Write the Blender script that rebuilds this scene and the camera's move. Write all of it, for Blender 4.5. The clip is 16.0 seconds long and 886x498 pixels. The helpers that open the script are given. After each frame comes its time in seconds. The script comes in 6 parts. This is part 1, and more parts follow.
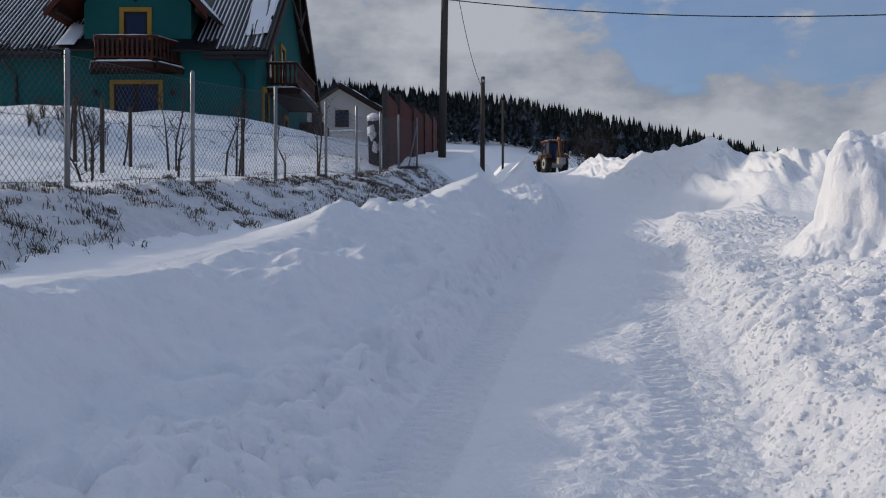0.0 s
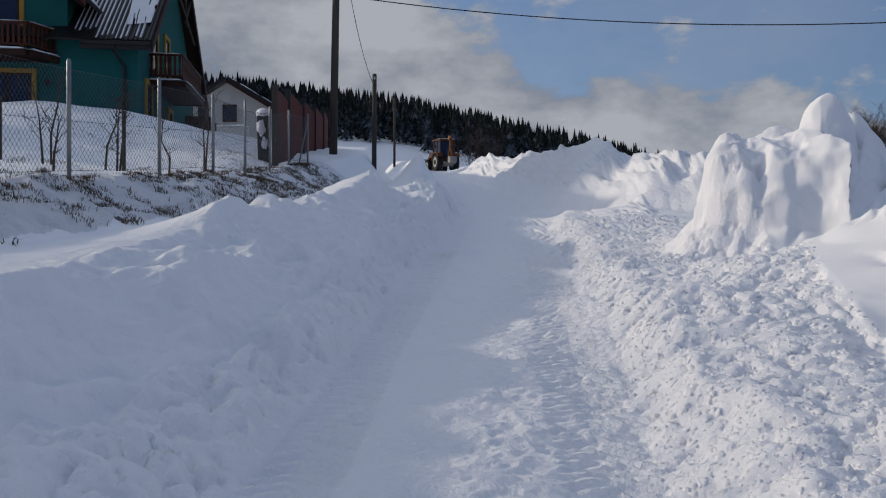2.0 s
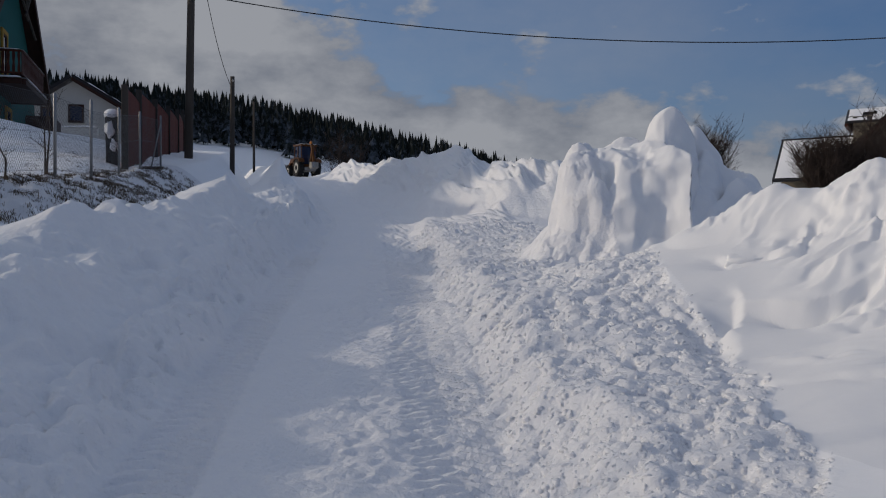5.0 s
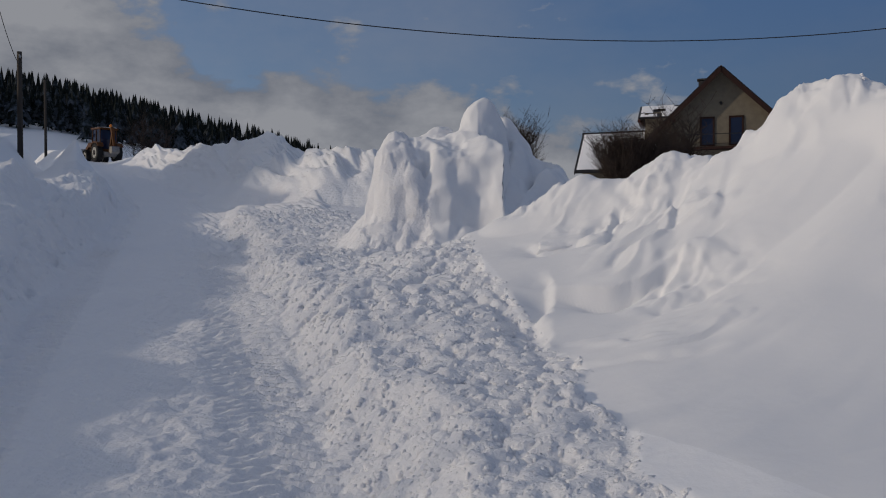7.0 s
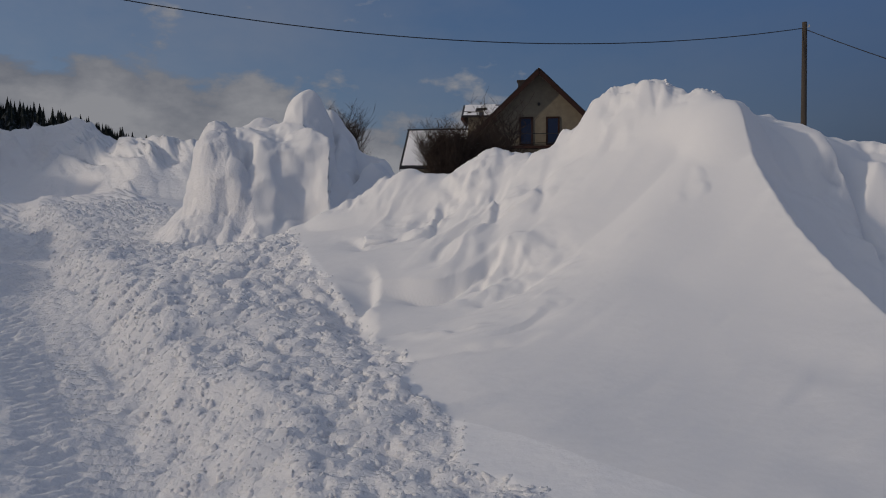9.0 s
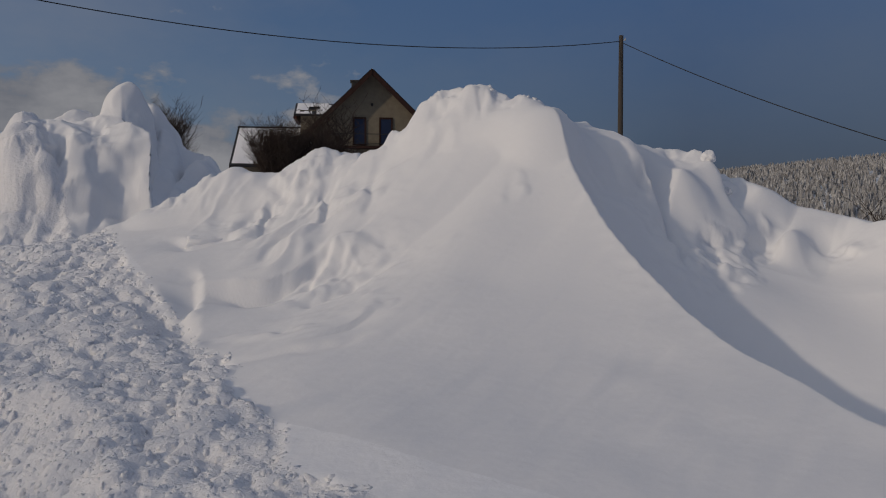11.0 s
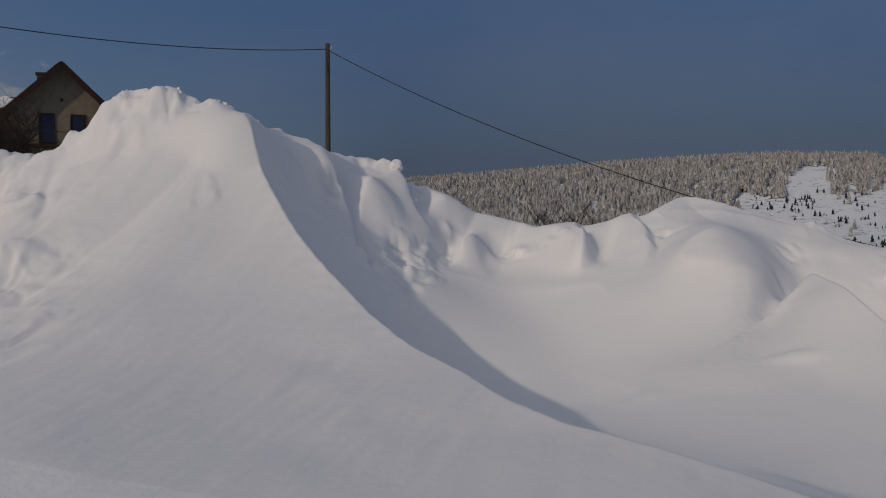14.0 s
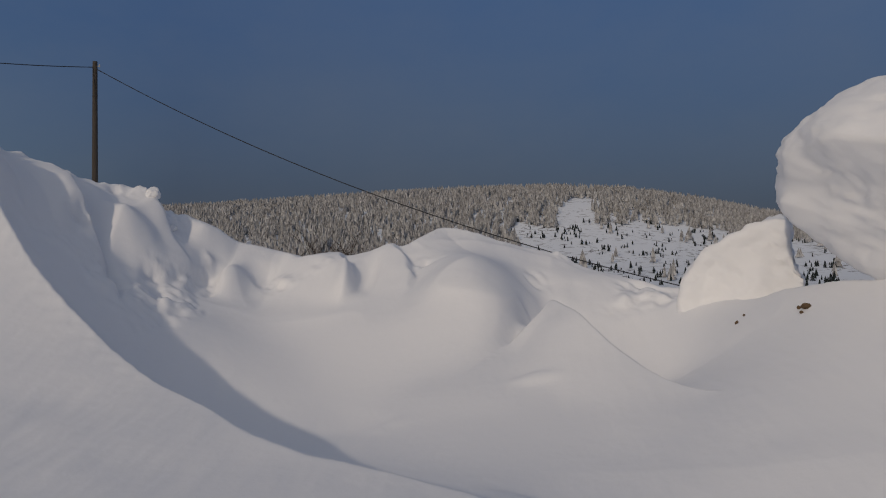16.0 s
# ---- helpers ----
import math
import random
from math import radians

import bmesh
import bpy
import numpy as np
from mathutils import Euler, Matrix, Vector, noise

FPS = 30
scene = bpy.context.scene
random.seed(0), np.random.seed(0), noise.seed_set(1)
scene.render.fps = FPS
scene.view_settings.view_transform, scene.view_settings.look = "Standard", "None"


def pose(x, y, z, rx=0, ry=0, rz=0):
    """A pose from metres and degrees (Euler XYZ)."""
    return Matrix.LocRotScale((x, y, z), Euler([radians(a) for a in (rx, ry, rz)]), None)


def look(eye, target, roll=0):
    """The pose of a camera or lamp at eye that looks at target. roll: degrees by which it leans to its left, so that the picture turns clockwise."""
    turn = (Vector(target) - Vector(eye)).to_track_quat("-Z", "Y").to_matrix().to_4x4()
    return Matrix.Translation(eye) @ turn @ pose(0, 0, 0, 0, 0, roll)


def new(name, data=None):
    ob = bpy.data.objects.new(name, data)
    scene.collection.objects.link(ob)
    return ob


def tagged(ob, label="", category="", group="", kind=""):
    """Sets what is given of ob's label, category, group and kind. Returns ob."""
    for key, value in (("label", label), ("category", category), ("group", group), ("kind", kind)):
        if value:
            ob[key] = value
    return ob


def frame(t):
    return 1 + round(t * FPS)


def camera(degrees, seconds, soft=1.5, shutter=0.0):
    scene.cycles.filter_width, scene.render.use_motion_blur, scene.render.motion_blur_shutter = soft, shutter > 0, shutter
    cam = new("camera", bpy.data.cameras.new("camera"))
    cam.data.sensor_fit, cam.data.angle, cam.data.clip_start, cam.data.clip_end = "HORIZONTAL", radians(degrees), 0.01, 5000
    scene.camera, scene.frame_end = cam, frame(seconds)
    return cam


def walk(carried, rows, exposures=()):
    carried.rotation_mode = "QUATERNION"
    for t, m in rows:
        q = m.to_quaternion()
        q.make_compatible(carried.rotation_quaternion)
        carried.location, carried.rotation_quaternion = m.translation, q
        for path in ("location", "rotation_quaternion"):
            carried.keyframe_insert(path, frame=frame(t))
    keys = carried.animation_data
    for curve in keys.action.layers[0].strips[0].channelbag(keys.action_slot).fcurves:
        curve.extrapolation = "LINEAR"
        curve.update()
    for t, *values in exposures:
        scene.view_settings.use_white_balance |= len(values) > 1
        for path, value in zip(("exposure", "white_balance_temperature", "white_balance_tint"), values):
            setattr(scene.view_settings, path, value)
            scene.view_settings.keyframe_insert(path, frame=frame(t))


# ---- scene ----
cam = camera(54.9, 16.0, soft=1.1)
# seconds, eye x, y, z, heading (to the left of +y), pitch, lean, in degrees
PATH = [
    (0, 0.000, 0.000, 1.801, 0.00, -0.47, 0.09), (0.5, 0.004, 0.030, 1.792, -1.61, -1.20, -0.01),
    (1, 0.005, 0.035, 1.800, -3.21, -0.97, -0.09), (1.5, 0.002, 0.033, 1.797, -5.09, -0.64, -0.29),
    (2, -0.011, 0.057, 1.796, -7.28, -0.59, 0.13), (2.5, -0.031, 0.101, 1.792, -9.69, -0.52, 0.11),
    (3, -0.043, 0.104, 1.790, -11.70, -0.48, 0.11), (3.5, -0.034, 0.077, 1.791, -13.03, -0.24, 0.29),
    (6, 0.079, 0.159, 1.801, -21.36, -0.52, -0.35), (6.5, 0.081, 0.202, 1.799, -25.16, -0.77, -0.34),
    (7, 0.062, 0.223, 1.800, -28.86, -0.94, -0.30), (7.5, 0.080, 0.266, 1.792, -32.17, -1.12, 0.16),
    (8, 0.071, 0.244, 1.792, -33.85, -1.01, 0.11), (8.5, 0.077, 0.261, 1.787, -37.23, -1.16, 0.04),
    (11, 0.107, 0.210, 1.788, -51.65, -1.28, 0.23), (11.5, 0.106, 0.189, 1.788, -55.32, -1.18, 0.42),
    (12, 0.113, 0.190, 1.780, -58.85, -1.00, 0.28), (12.5, 0.101, 0.182, 1.778, -62.21, -0.95, 0.38),
    (13, 0.098, 0.143, 1.774, -64.98, -1.14, -0.13), (13.5, 0.121, 0.050, 1.779, -67.47, -1.19, 0.07),
    (14, 0.082, -0.025, 1.793, -70.75, -0.93, -0.10), (14.5, 0.114, -0.079, 1.803, -74.94, -0.38, -0.00),
    (15, 0.101, -0.161, 1.819, -78.41, 0.26, -0.50), (15.5, 0.083, -0.248, 1.815, -82.24, 0.97, -0.18),
    (16, 0.066, -0.277, 1.813, -85.04, 0.89, -0.33),
]


def aim(x, y, z, yaw, pitch, lean):
    a, b = radians(yaw), radians(pitch)
    ahead = Vector((-math.sin(a) * math.cos(b), math.cos(a) * math.cos(b), math.sin(b)))
    return look((x, y, z), Vector((x, y, z)) + ahead, lean)


EXPOSURE = [(0, -0.16, 6150, 10), (3.5, -0.48, 6170, 10), (7, -0.85, 6260, 11), (11, -1.05, 6450, 12), (16, -1.10, 6450, 12)]
walk(cam, [(row[0], aim(*row[1:])) for row in PATH], EXPOSURE)

# ---- light ----
SUN_AZ, SUN_EL = -69.0, 19.0  # to the right of +y, above the horizon
sun_way = Vector((math.sin(radians(SUN_AZ)) * math.cos(radians(SUN_EL)), math.cos(radians(SUN_AZ)) * math.cos(radians(SUN_EL)), math.sin(radians(SUN_EL))))
sun_data = bpy.data.lights.new("sun", "SUN")
sun_data.energy, sun_data.angle, sun_data.color = 2.35, radians(1.6), (1.0, 0.83, 0.62)
sun = new("sun", sun_data)
sun.matrix_world = look(sun_way * 100, (0, 0, 0))


def build_world():
    """A clear low winter sky with broken cloud towards the hill."""
    w = bpy.data.worlds.new("winter_sky")
    scene.world = w
    w.use_nodes = True
    nt = w.node_tree
    nd, ln = nt.nodes, nt.links
    nd.clear()
    out, bg = nd.new("ShaderNodeOutputWorld"), nd.new("ShaderNodeBackground")
    sky = nd.new("ShaderNodeTexSky")
    sky.sky_type, sky.sun_disc = "NISHITA", False
    sky.sun_elevation, sky.sun_rotation = radians(SUN_EL), radians(SUN_AZ)
    sky.altitude, sky.air_density, sky.dust_density, sky.ozone_density = 700, 1.0, 0.6, 1.5
    def math_node(op, a, b=None, clamp=False):
        n = nd.new("ShaderNodeMath")
        n.operation, n.use_clamp = op, clamp
        for k, v in enumerate((a, b)):
            if v is None:
                continue
            if isinstance(v, (int, float)):
                n.inputs[k].default_value = v
            else:
                ln.new(v, n.inputs[k])
        return n.outputs[0]

    def blend(fac, a, b):
        n = nd.new("ShaderNodeMix")
        n.data_type = "RGBA"
        for k, v in ((0, fac), (6, a), (7, b)):
            if isinstance(v, tuple):
                n.inputs[k].default_value = (*v, 1)
            elif isinstance(v, (int, float)):
                n.inputs[k].default_value = v
            else:
                ln.new(v, n.inputs[k])
        return n.outputs[2]

    co = nd.new("ShaderNodeTexCoord")
    sep = nd.new("ShaderNodeSeparateXYZ")
    ln.new(co.outputs["Generated"], sep.inputs[0])
    up = sep.outputs[2]
    # clouds lie flat: stretch the pattern sideways
    flat = nd.new("ShaderNodeMapping")
    flat.inputs["Scale"].default_value = (1.0, 1.0, 1.9)
    ln.new(co.outputs["Generated"], flat.inputs[0])

    def cloud_noise(scale, detail, rough):
        n = nd.new("ShaderNodeTexNoise")
        n.inputs["Scale"].default_value, n.inputs["Detail"].default_value, n.inputs["Roughness"].default_value = scale, detail, rough
        ln.new(flat.outputs[0], n.inputs[0])
        return n.outputs[0]

    big, small = cloud_noise(3.4, 5, 0.5), cloud_noise(9.0, 9, 0.58)
    # a bank of cloud low in the north-west, thinning to a dull veil in the east
    west = math_node("ADD", math_node("MULTIPLY", sep.outputs[1], 0.75), math_node("MULTIPLY", sep.outputs[0], -0.36))
    cover = math_node("MULTIPLY", math_node("SUBTRACT", math_node("MULTIPLY", west, 0.41), math_node("ADD", up, 0.03)), 4.5)
    cover = math_node("ADD", cover, math_node("ADD", math_node("MULTIPLY", math_node("SUBTRACT", big, 0.5), 2.6), math_node("MULTIPLY", math_node("SUBTRACT", small, 0.5), 2.1)))
    mask = math_node("ADD", math_node("MULTIPLY", cover, 4.2), 0.5, True)
    lit = math_node("MULTIPLY", math_node("SUBTRACT", math_node("ADD", math_node("MULTIPLY", small, 0.6), math_node("MULTIPLY", big, 0.55)), 0.44), 4.2, True)
    cloud = blend(lit, (1.28, 1.48, 1.93), (3.75, 3.8, 3.97))
    wisps = math_node("MULTIPLY", math_node("SUBTRACT", cloud_noise(1.9, 8, 0.62), 0.40), 2.4, True)
    east = math_node("MULTIPLY", math_node("SUBTRACT", 0.75, west), 1.25, True)
    lowness = math_node("SUBTRACT", 1.0, math_node("MULTIPLY", up, 1.6), True)
    veil = blend(math_node("MULTIPLY", up, 3.4, True), (0.64, 0.78, 1.06), (0.17, 0.56, 1.85))
    open_sky = blend(math_node("MULTIPLY", wisps, math_node("SUBTRACT", 0.8, math_node("MULTIPLY", east, 0.62))), blend(0.35, sky.outputs[0], (0.6, 1.5, 3.6)), (3.6, 3.8, 4.3))
    deep = blend(math_node("MULTIPLY", east, lowness), open_sky, blend(math_node("MULTIPLY", wisps, 0.5), veil, (1.1, 1.3, 1.7)))
    high = math_node("MULTIPLY", math_node("SUBTRACT", up, 0.42), 3.0, True)
    dot = nd.new("ShaderNodeVectorMath")
    dot.operation = "DOT_PRODUCT"
    ln.new(co.outputs["Generated"], dot.inputs[0])
    dot.inputs[1].default_value = sun_way
    glow = math_node("MULTIPLY", math_node("POWER", math_node("MAXIMUM", dot.outputs[1], 0.0), 10.0), 0.9, True)
    ln.new(blend(glow, blend(math_node("MULTIPLY", high, 0.65), blend(mask, deep, cloud), (4.0, 4.2, 4.7)), (16.0, 14.6, 12.6)), bg.inputs[0])
    bg.inputs[1].default_value = 0.13
    ln.new(bg.outputs[0], out.inputs[0])


build_world()

# ---- numeric noise for the shapes ----
def hash2(i, j, seed):
    n = (i.astype(np.int64) * 374761393 + j.astype(np.int64) * 668265263 + seed * 1442695041) & 0xFFFFFFFF
    n = ((n ^ (n >> 13)) * 1274126177) & 0xFFFFFFFF
    return ((n ^ (n >> 16)) & 0xFFFFFF) / float(0xFFFFFF)


def smooth(u):
    u = np.clip(u, 0.0, 1.0)
    return u * u * (3 - 2 * u)


def value_noise(x, y, seed):
    i, j = np.floor(x), np.floor(y)
    u, v = smooth(x - i), smooth(y - j)
    a, b = hash2(i, j, seed), hash2(i + 1, j, seed)
    c, d = hash2(i, j + 1, seed), hash2(i + 1, j + 1, seed)
    return ((a * (1 - u) + b * u) * (1 - v) + (c * (1 - u) + d * u) * v) * 2 - 1


def fbm(x, y, seed, octaves=4, gain=0.5):
    out, amp = 0.0, 1.0
    for k in range(octaves):
        ca, sa = math.cos(0.7 * k), math.sin(0.7 * k)
        out = out + amp * value_noise((x * ca - y * sa) * 2**k + 13.7 * k, (x * sa + y * ca) * 2**k, seed + k)
        amp *= gain
    return out


def solid_noise(x, y, z, seed):
    k = np.floor(z)
    w = smooth(z - k)
    i, j = np.floor(x), np.floor(y)
    u, v = smooth(x - i), smooth(y - j)
    out = 0.0
    for step, part_w in ((0, 1 - w), (1, w)):
        shift = ((k + step) * 57).astype(np.int64)
        a, b = hash2(i + shift, j, seed), hash2(i + 1 + shift, j, seed)
        c, d = hash2(i + shift, j + 1, seed), hash2(i + 1 + shift, j + 1, seed)
        out = out + part_w * ((a * (1 - u) + b * u) * (1 - v) + (c * (1 - u) + d * u) * v)
    return out * 2 - 1


def solid_fbm(x, y, z, seed, octaves=3):
    out, amp = 0.0, 1.0
    for k in range(octaves):
        out = out + amp * solid_noise(x * 2**k + 7.3 * k, y * 2**k + 3.1 * k, z * 2**k, seed + k)
        amp *= 0.5
    return out


def clods(x, y, seed):
    """Rounded lumps packed side by side: 1 on a lump's top, 0 between them."""
    i, j = np.floor(x), np.floor(y)
    best = np.zeros_like(x)
    for a in (-1, 0, 1):
        for b in (-1, 0, 1):
            ci, cj = i + a, j + b
            px, py = ci + hash2(ci, cj, seed), cj + hash2(ci, cj, seed + 1)
            r = 0.45 + 0.5 * hash2(ci, cj, seed + 2)
            d2 = ((x - px) ** 2 + (y - py) ** 2) / r**2
            best = np.maximum(best, np.sqrt(np.clip(1 - d2, 0, 1)) * (0.4 + 0.6 * r))
    return best


def smax(a, b, k):
    """The higher of two heights, with a rounded join; never above either."""
    up = np.maximum(b - a, 0)
    return a + up * up / (up + 0.5 * k)


def rounded(points, n=8):
    """A line through the points, rounded."""
    p = np.array(points, float)
    p = np.vstack([2 * p[0] - p[1], p, 2 * p[-1] - p[-2]])
    out = []
    for a, b, c, d in zip(p, p[1:], p[2:], p[3:]):
        for u in np.arange(n) / n:
            out.append(0.5 * (2 * b + (c - a) * u + (2 * a - 5 * b + 4 * c - d) * u * u + (3 * b - a - 3 * c + d) * u**3))
    return np.array(out + [p[-2]])


def ridge(x, y, low, crest, left, right, pl=2.0, pr=2.0, n=6, wobble=0.0, caps=(1.0, 1.0), domed=False):
    """The height of a drift along a crest line: it falls to low over the width left or right of the line."""
    line = rounded(crest, n)
    pad = max(left, right)
    near = (x > line[:, 0].min() - pad) & (x < line[:, 0].max() + pad) & (y > line[:, 1].min() - pad) & (y < line[:, 1].max() + pad)
    out = low.copy() if isinstance(low, np.ndarray) else np.full_like(x, low)
    if not near.any():
        return out
    px, py = x[near], y[near]
    if wobble:
        px, py = px + wobble * fbm(px * 1.3, py * 1.3, 91, 3), py + wobble * fbm(px * 1.3, py * 1.3, 97, 3)
    base = low[near] if isinstance(low, np.ndarray) else np.full(px.shape, float(low))
    far_off, side, zc, end = near_line(px, py, line, caps)
    part_l = 0.5 + 0.5 * side
    wide = (right + (left - right) * part_l) * end
    u = far_off / wide
    fall = np.clip(1 - (u * u if domed else u), 0, 1) ** (pr + (pl - pr) * part_l)
    out[near] = base + np.maximum(zc - base, 0) * fall
    return out


def near_line(px, py, line, caps=(1.0, 1.0)):
    """Distance to a line, which side (-1 right, 1 left), the line's height there and the narrowing past its ends, blended softly."""
    def segment(k):
        a, b = line[k], line[k + 1]
        e = b - a
        run = math.hypot(e[0], e[1]) + 1e-9
        raw = ((px - a[0]) * e[0] + (py - a[1]) * e[1]) / run**2
        u = np.clip(raw, 0, 1)
        d = np.hypot(px - a[0] - u * e[0], py - a[1] - u * e[1])
        side = np.clip((e[0] * (py - a[1]) - e[1] * (px - a[0])) / run / (d + 1e-6), -1, 1)
        past = np.sqrt(np.clip(1 - side**2, 0, 1))
        end = np.ones_like(px)
        if k == 0:
            end = np.where(raw < 0, 1 - (1 - caps[0]) * past, end)
        if k == len(line) - 2:
            end = np.where(raw > 1, 1 - (1 - caps[1]) * past, end)
        return d, side, a[2] + u * e[2], end

    least = np.full(px.shape, 1e9)
    for k in range(len(line) - 1):
        least = np.minimum(least, segment(k)[0])
    tau = 0.02 + 0.28 * least
    total, d_sum, s_sum, z_sum, e_sum = (np.zeros(px.shape) for _ in range(5))
    for k in range(len(line) - 1):
        d, side, z, end = segment(k)
        w = np.exp(-np.clip((d - least) / tau, 0, 40))
        total, s_sum, z_sum, e_sum = total + w, s_sum + w * side, z_sum + w * z, e_sum + w * end
    return least, s_sum / total, z_sum / total, e_sum / total


def carve(x, y, h, line, wide, lip=0.10, wobble=0.0):
    """Cut the snow away on the left of a line, as wind does in the lee of an edge; the third number of each point is the depth there."""
    p = rounded(line, 6)
    pad = 3.2 * wide
    near = (x > p[:, 0].min() - pad) & (x < p[:, 0].max() + pad) & (y > p[:, 1].min() - pad) & (y < p[:, 1].max() + pad)
    if not near.any():
        return h
    px, py = x[near], y[near]
    if wobble:
        px, py = px + wobble * fbm(px * 1.7, py * 1.7, 191, 3), py + wobble * fbm(px * 1.7, py * 1.7, 197, 3)
    d, side, deep, _ = near_line(px, py, p)
    out = h.copy()
    out[near] -= np.maximum(deep, 0) * smooth(side * 1.6 + 0.1) * smooth(d / lip) * np.exp(-((d / wide) ** 2))
    return out


def lump(x, y, h, cx, cy, rx, ry, top, turn=0.0, power=1.0, k=0.1):
    """A rounded heap pressed into the height h."""
    c, s = math.cos(radians(turn)), math.sin(radians(turn))
    u, v = ((x - cx) * c + (y - cy) * s) / rx, (-(x - cx) * s + (y - cy) * c) / ry
    d2 = u * u + v * v
    bump = np.where(d2 < 1, np.clip(1 - d2, 0, 1) ** power, -9.0)
    low = np.minimum(h, top - 0.01)
    return np.where(d2 < 1, smax(h, low + (top - low) * np.clip(bump, 0, 1), k), h)


# ---- the lie of the land ----
GRADE = 0.106
ROAD_Y = [-40, 0, 6.3, 14, 23, 40, 62, 90, 140]
ROAD_X = [-8.8, -0.30, 1.04, 2.67, 4.55, 6.3, 8.4, 8.0, 5.0]
CREST_L = [(-60, -17, 0.5), (-3.6, -4, 1.2), (-2.9, 0, 1.42), (-2.5, 4.81, 1.51), (-2.11, 6.62, 1.59), (-1.65, 8.8, 1.81), (-1.42, 9.57, 1.97), (-1.26, 10.11, 2.2), (-1.05, 10.81, 2.16), (-0.68, 12.04, 2.26), (0.05, 14.29, 2.54), (0.45, 15.4, 2.78), (0.7, 16.4, 3.1), (1.03, 18.1, 2.85), (1.35, 20.0, 2.75), (1.9, 22.4, 3.2), (2.6, 26, 3.5), (3.3, 33, 4.8), (4.2, 42, 6.2), (5.6, 62, 7.6), (5, 90, 10), (2, 140, 15.2)]
FENCE = [(-6.2, 0, 1.9), (-4.55, 6.6, 2.12), (-4.03, 9.15, 2.3), (-3.55, 12.09, 2.6), (-2.85, 14.52, 2.79), (-2.38, 17.34, 3.07), (-2.02, 19.9, 3.28), (-1.69, 22.94, 3.63), (-1.33, 25.46, 3.91), (-0.86, 28.0, 4.22), (0.6, 35, 5.2), (2, 50, 7.2)]
FAR_BANK = [(10.6, 20.6, 3.1), (9.6, 21.3, 3.9), (9.1, 22.3, 4.2), (8.95, 23.1, 4.35), (8.45, 24.1, 4.2), (8.1, 25.0, 4.45), (8.3, 26.4, 4.5), (8.9, 28.2, 4.85), (9.3, 29.8, 5.27), (9.2, 31.9, 5.1), (9.05, 34.6, 5.7), (9.05, 39.2, 5.75), (9.35, 42.2, 6.25), (9.1, 45.4, 6.2), (9.25, 49.5, 6.85), (9.6, 54.5, 7.2), (10.2, 61.6, 7.3), (10.9, 69.6, 8.0)]


def road_height(y):
    return GRADE * np.clip(y, -300, 75) + 0.16 * np.clip(y - 75, 0, 200)


def berm_edge(y):
    return np.interp(y, [-20, 0, 3, 4.65, 6.25, 8, 11, 14, 18, 21, 23.5], [1.9, 2.1, 2.4, 2.75, 3.05, 3.3, 3.7, 3.8, 3.9, 3.7, 2.6])


def col(points, k):
    return np.array([p[k] for p in points], float)


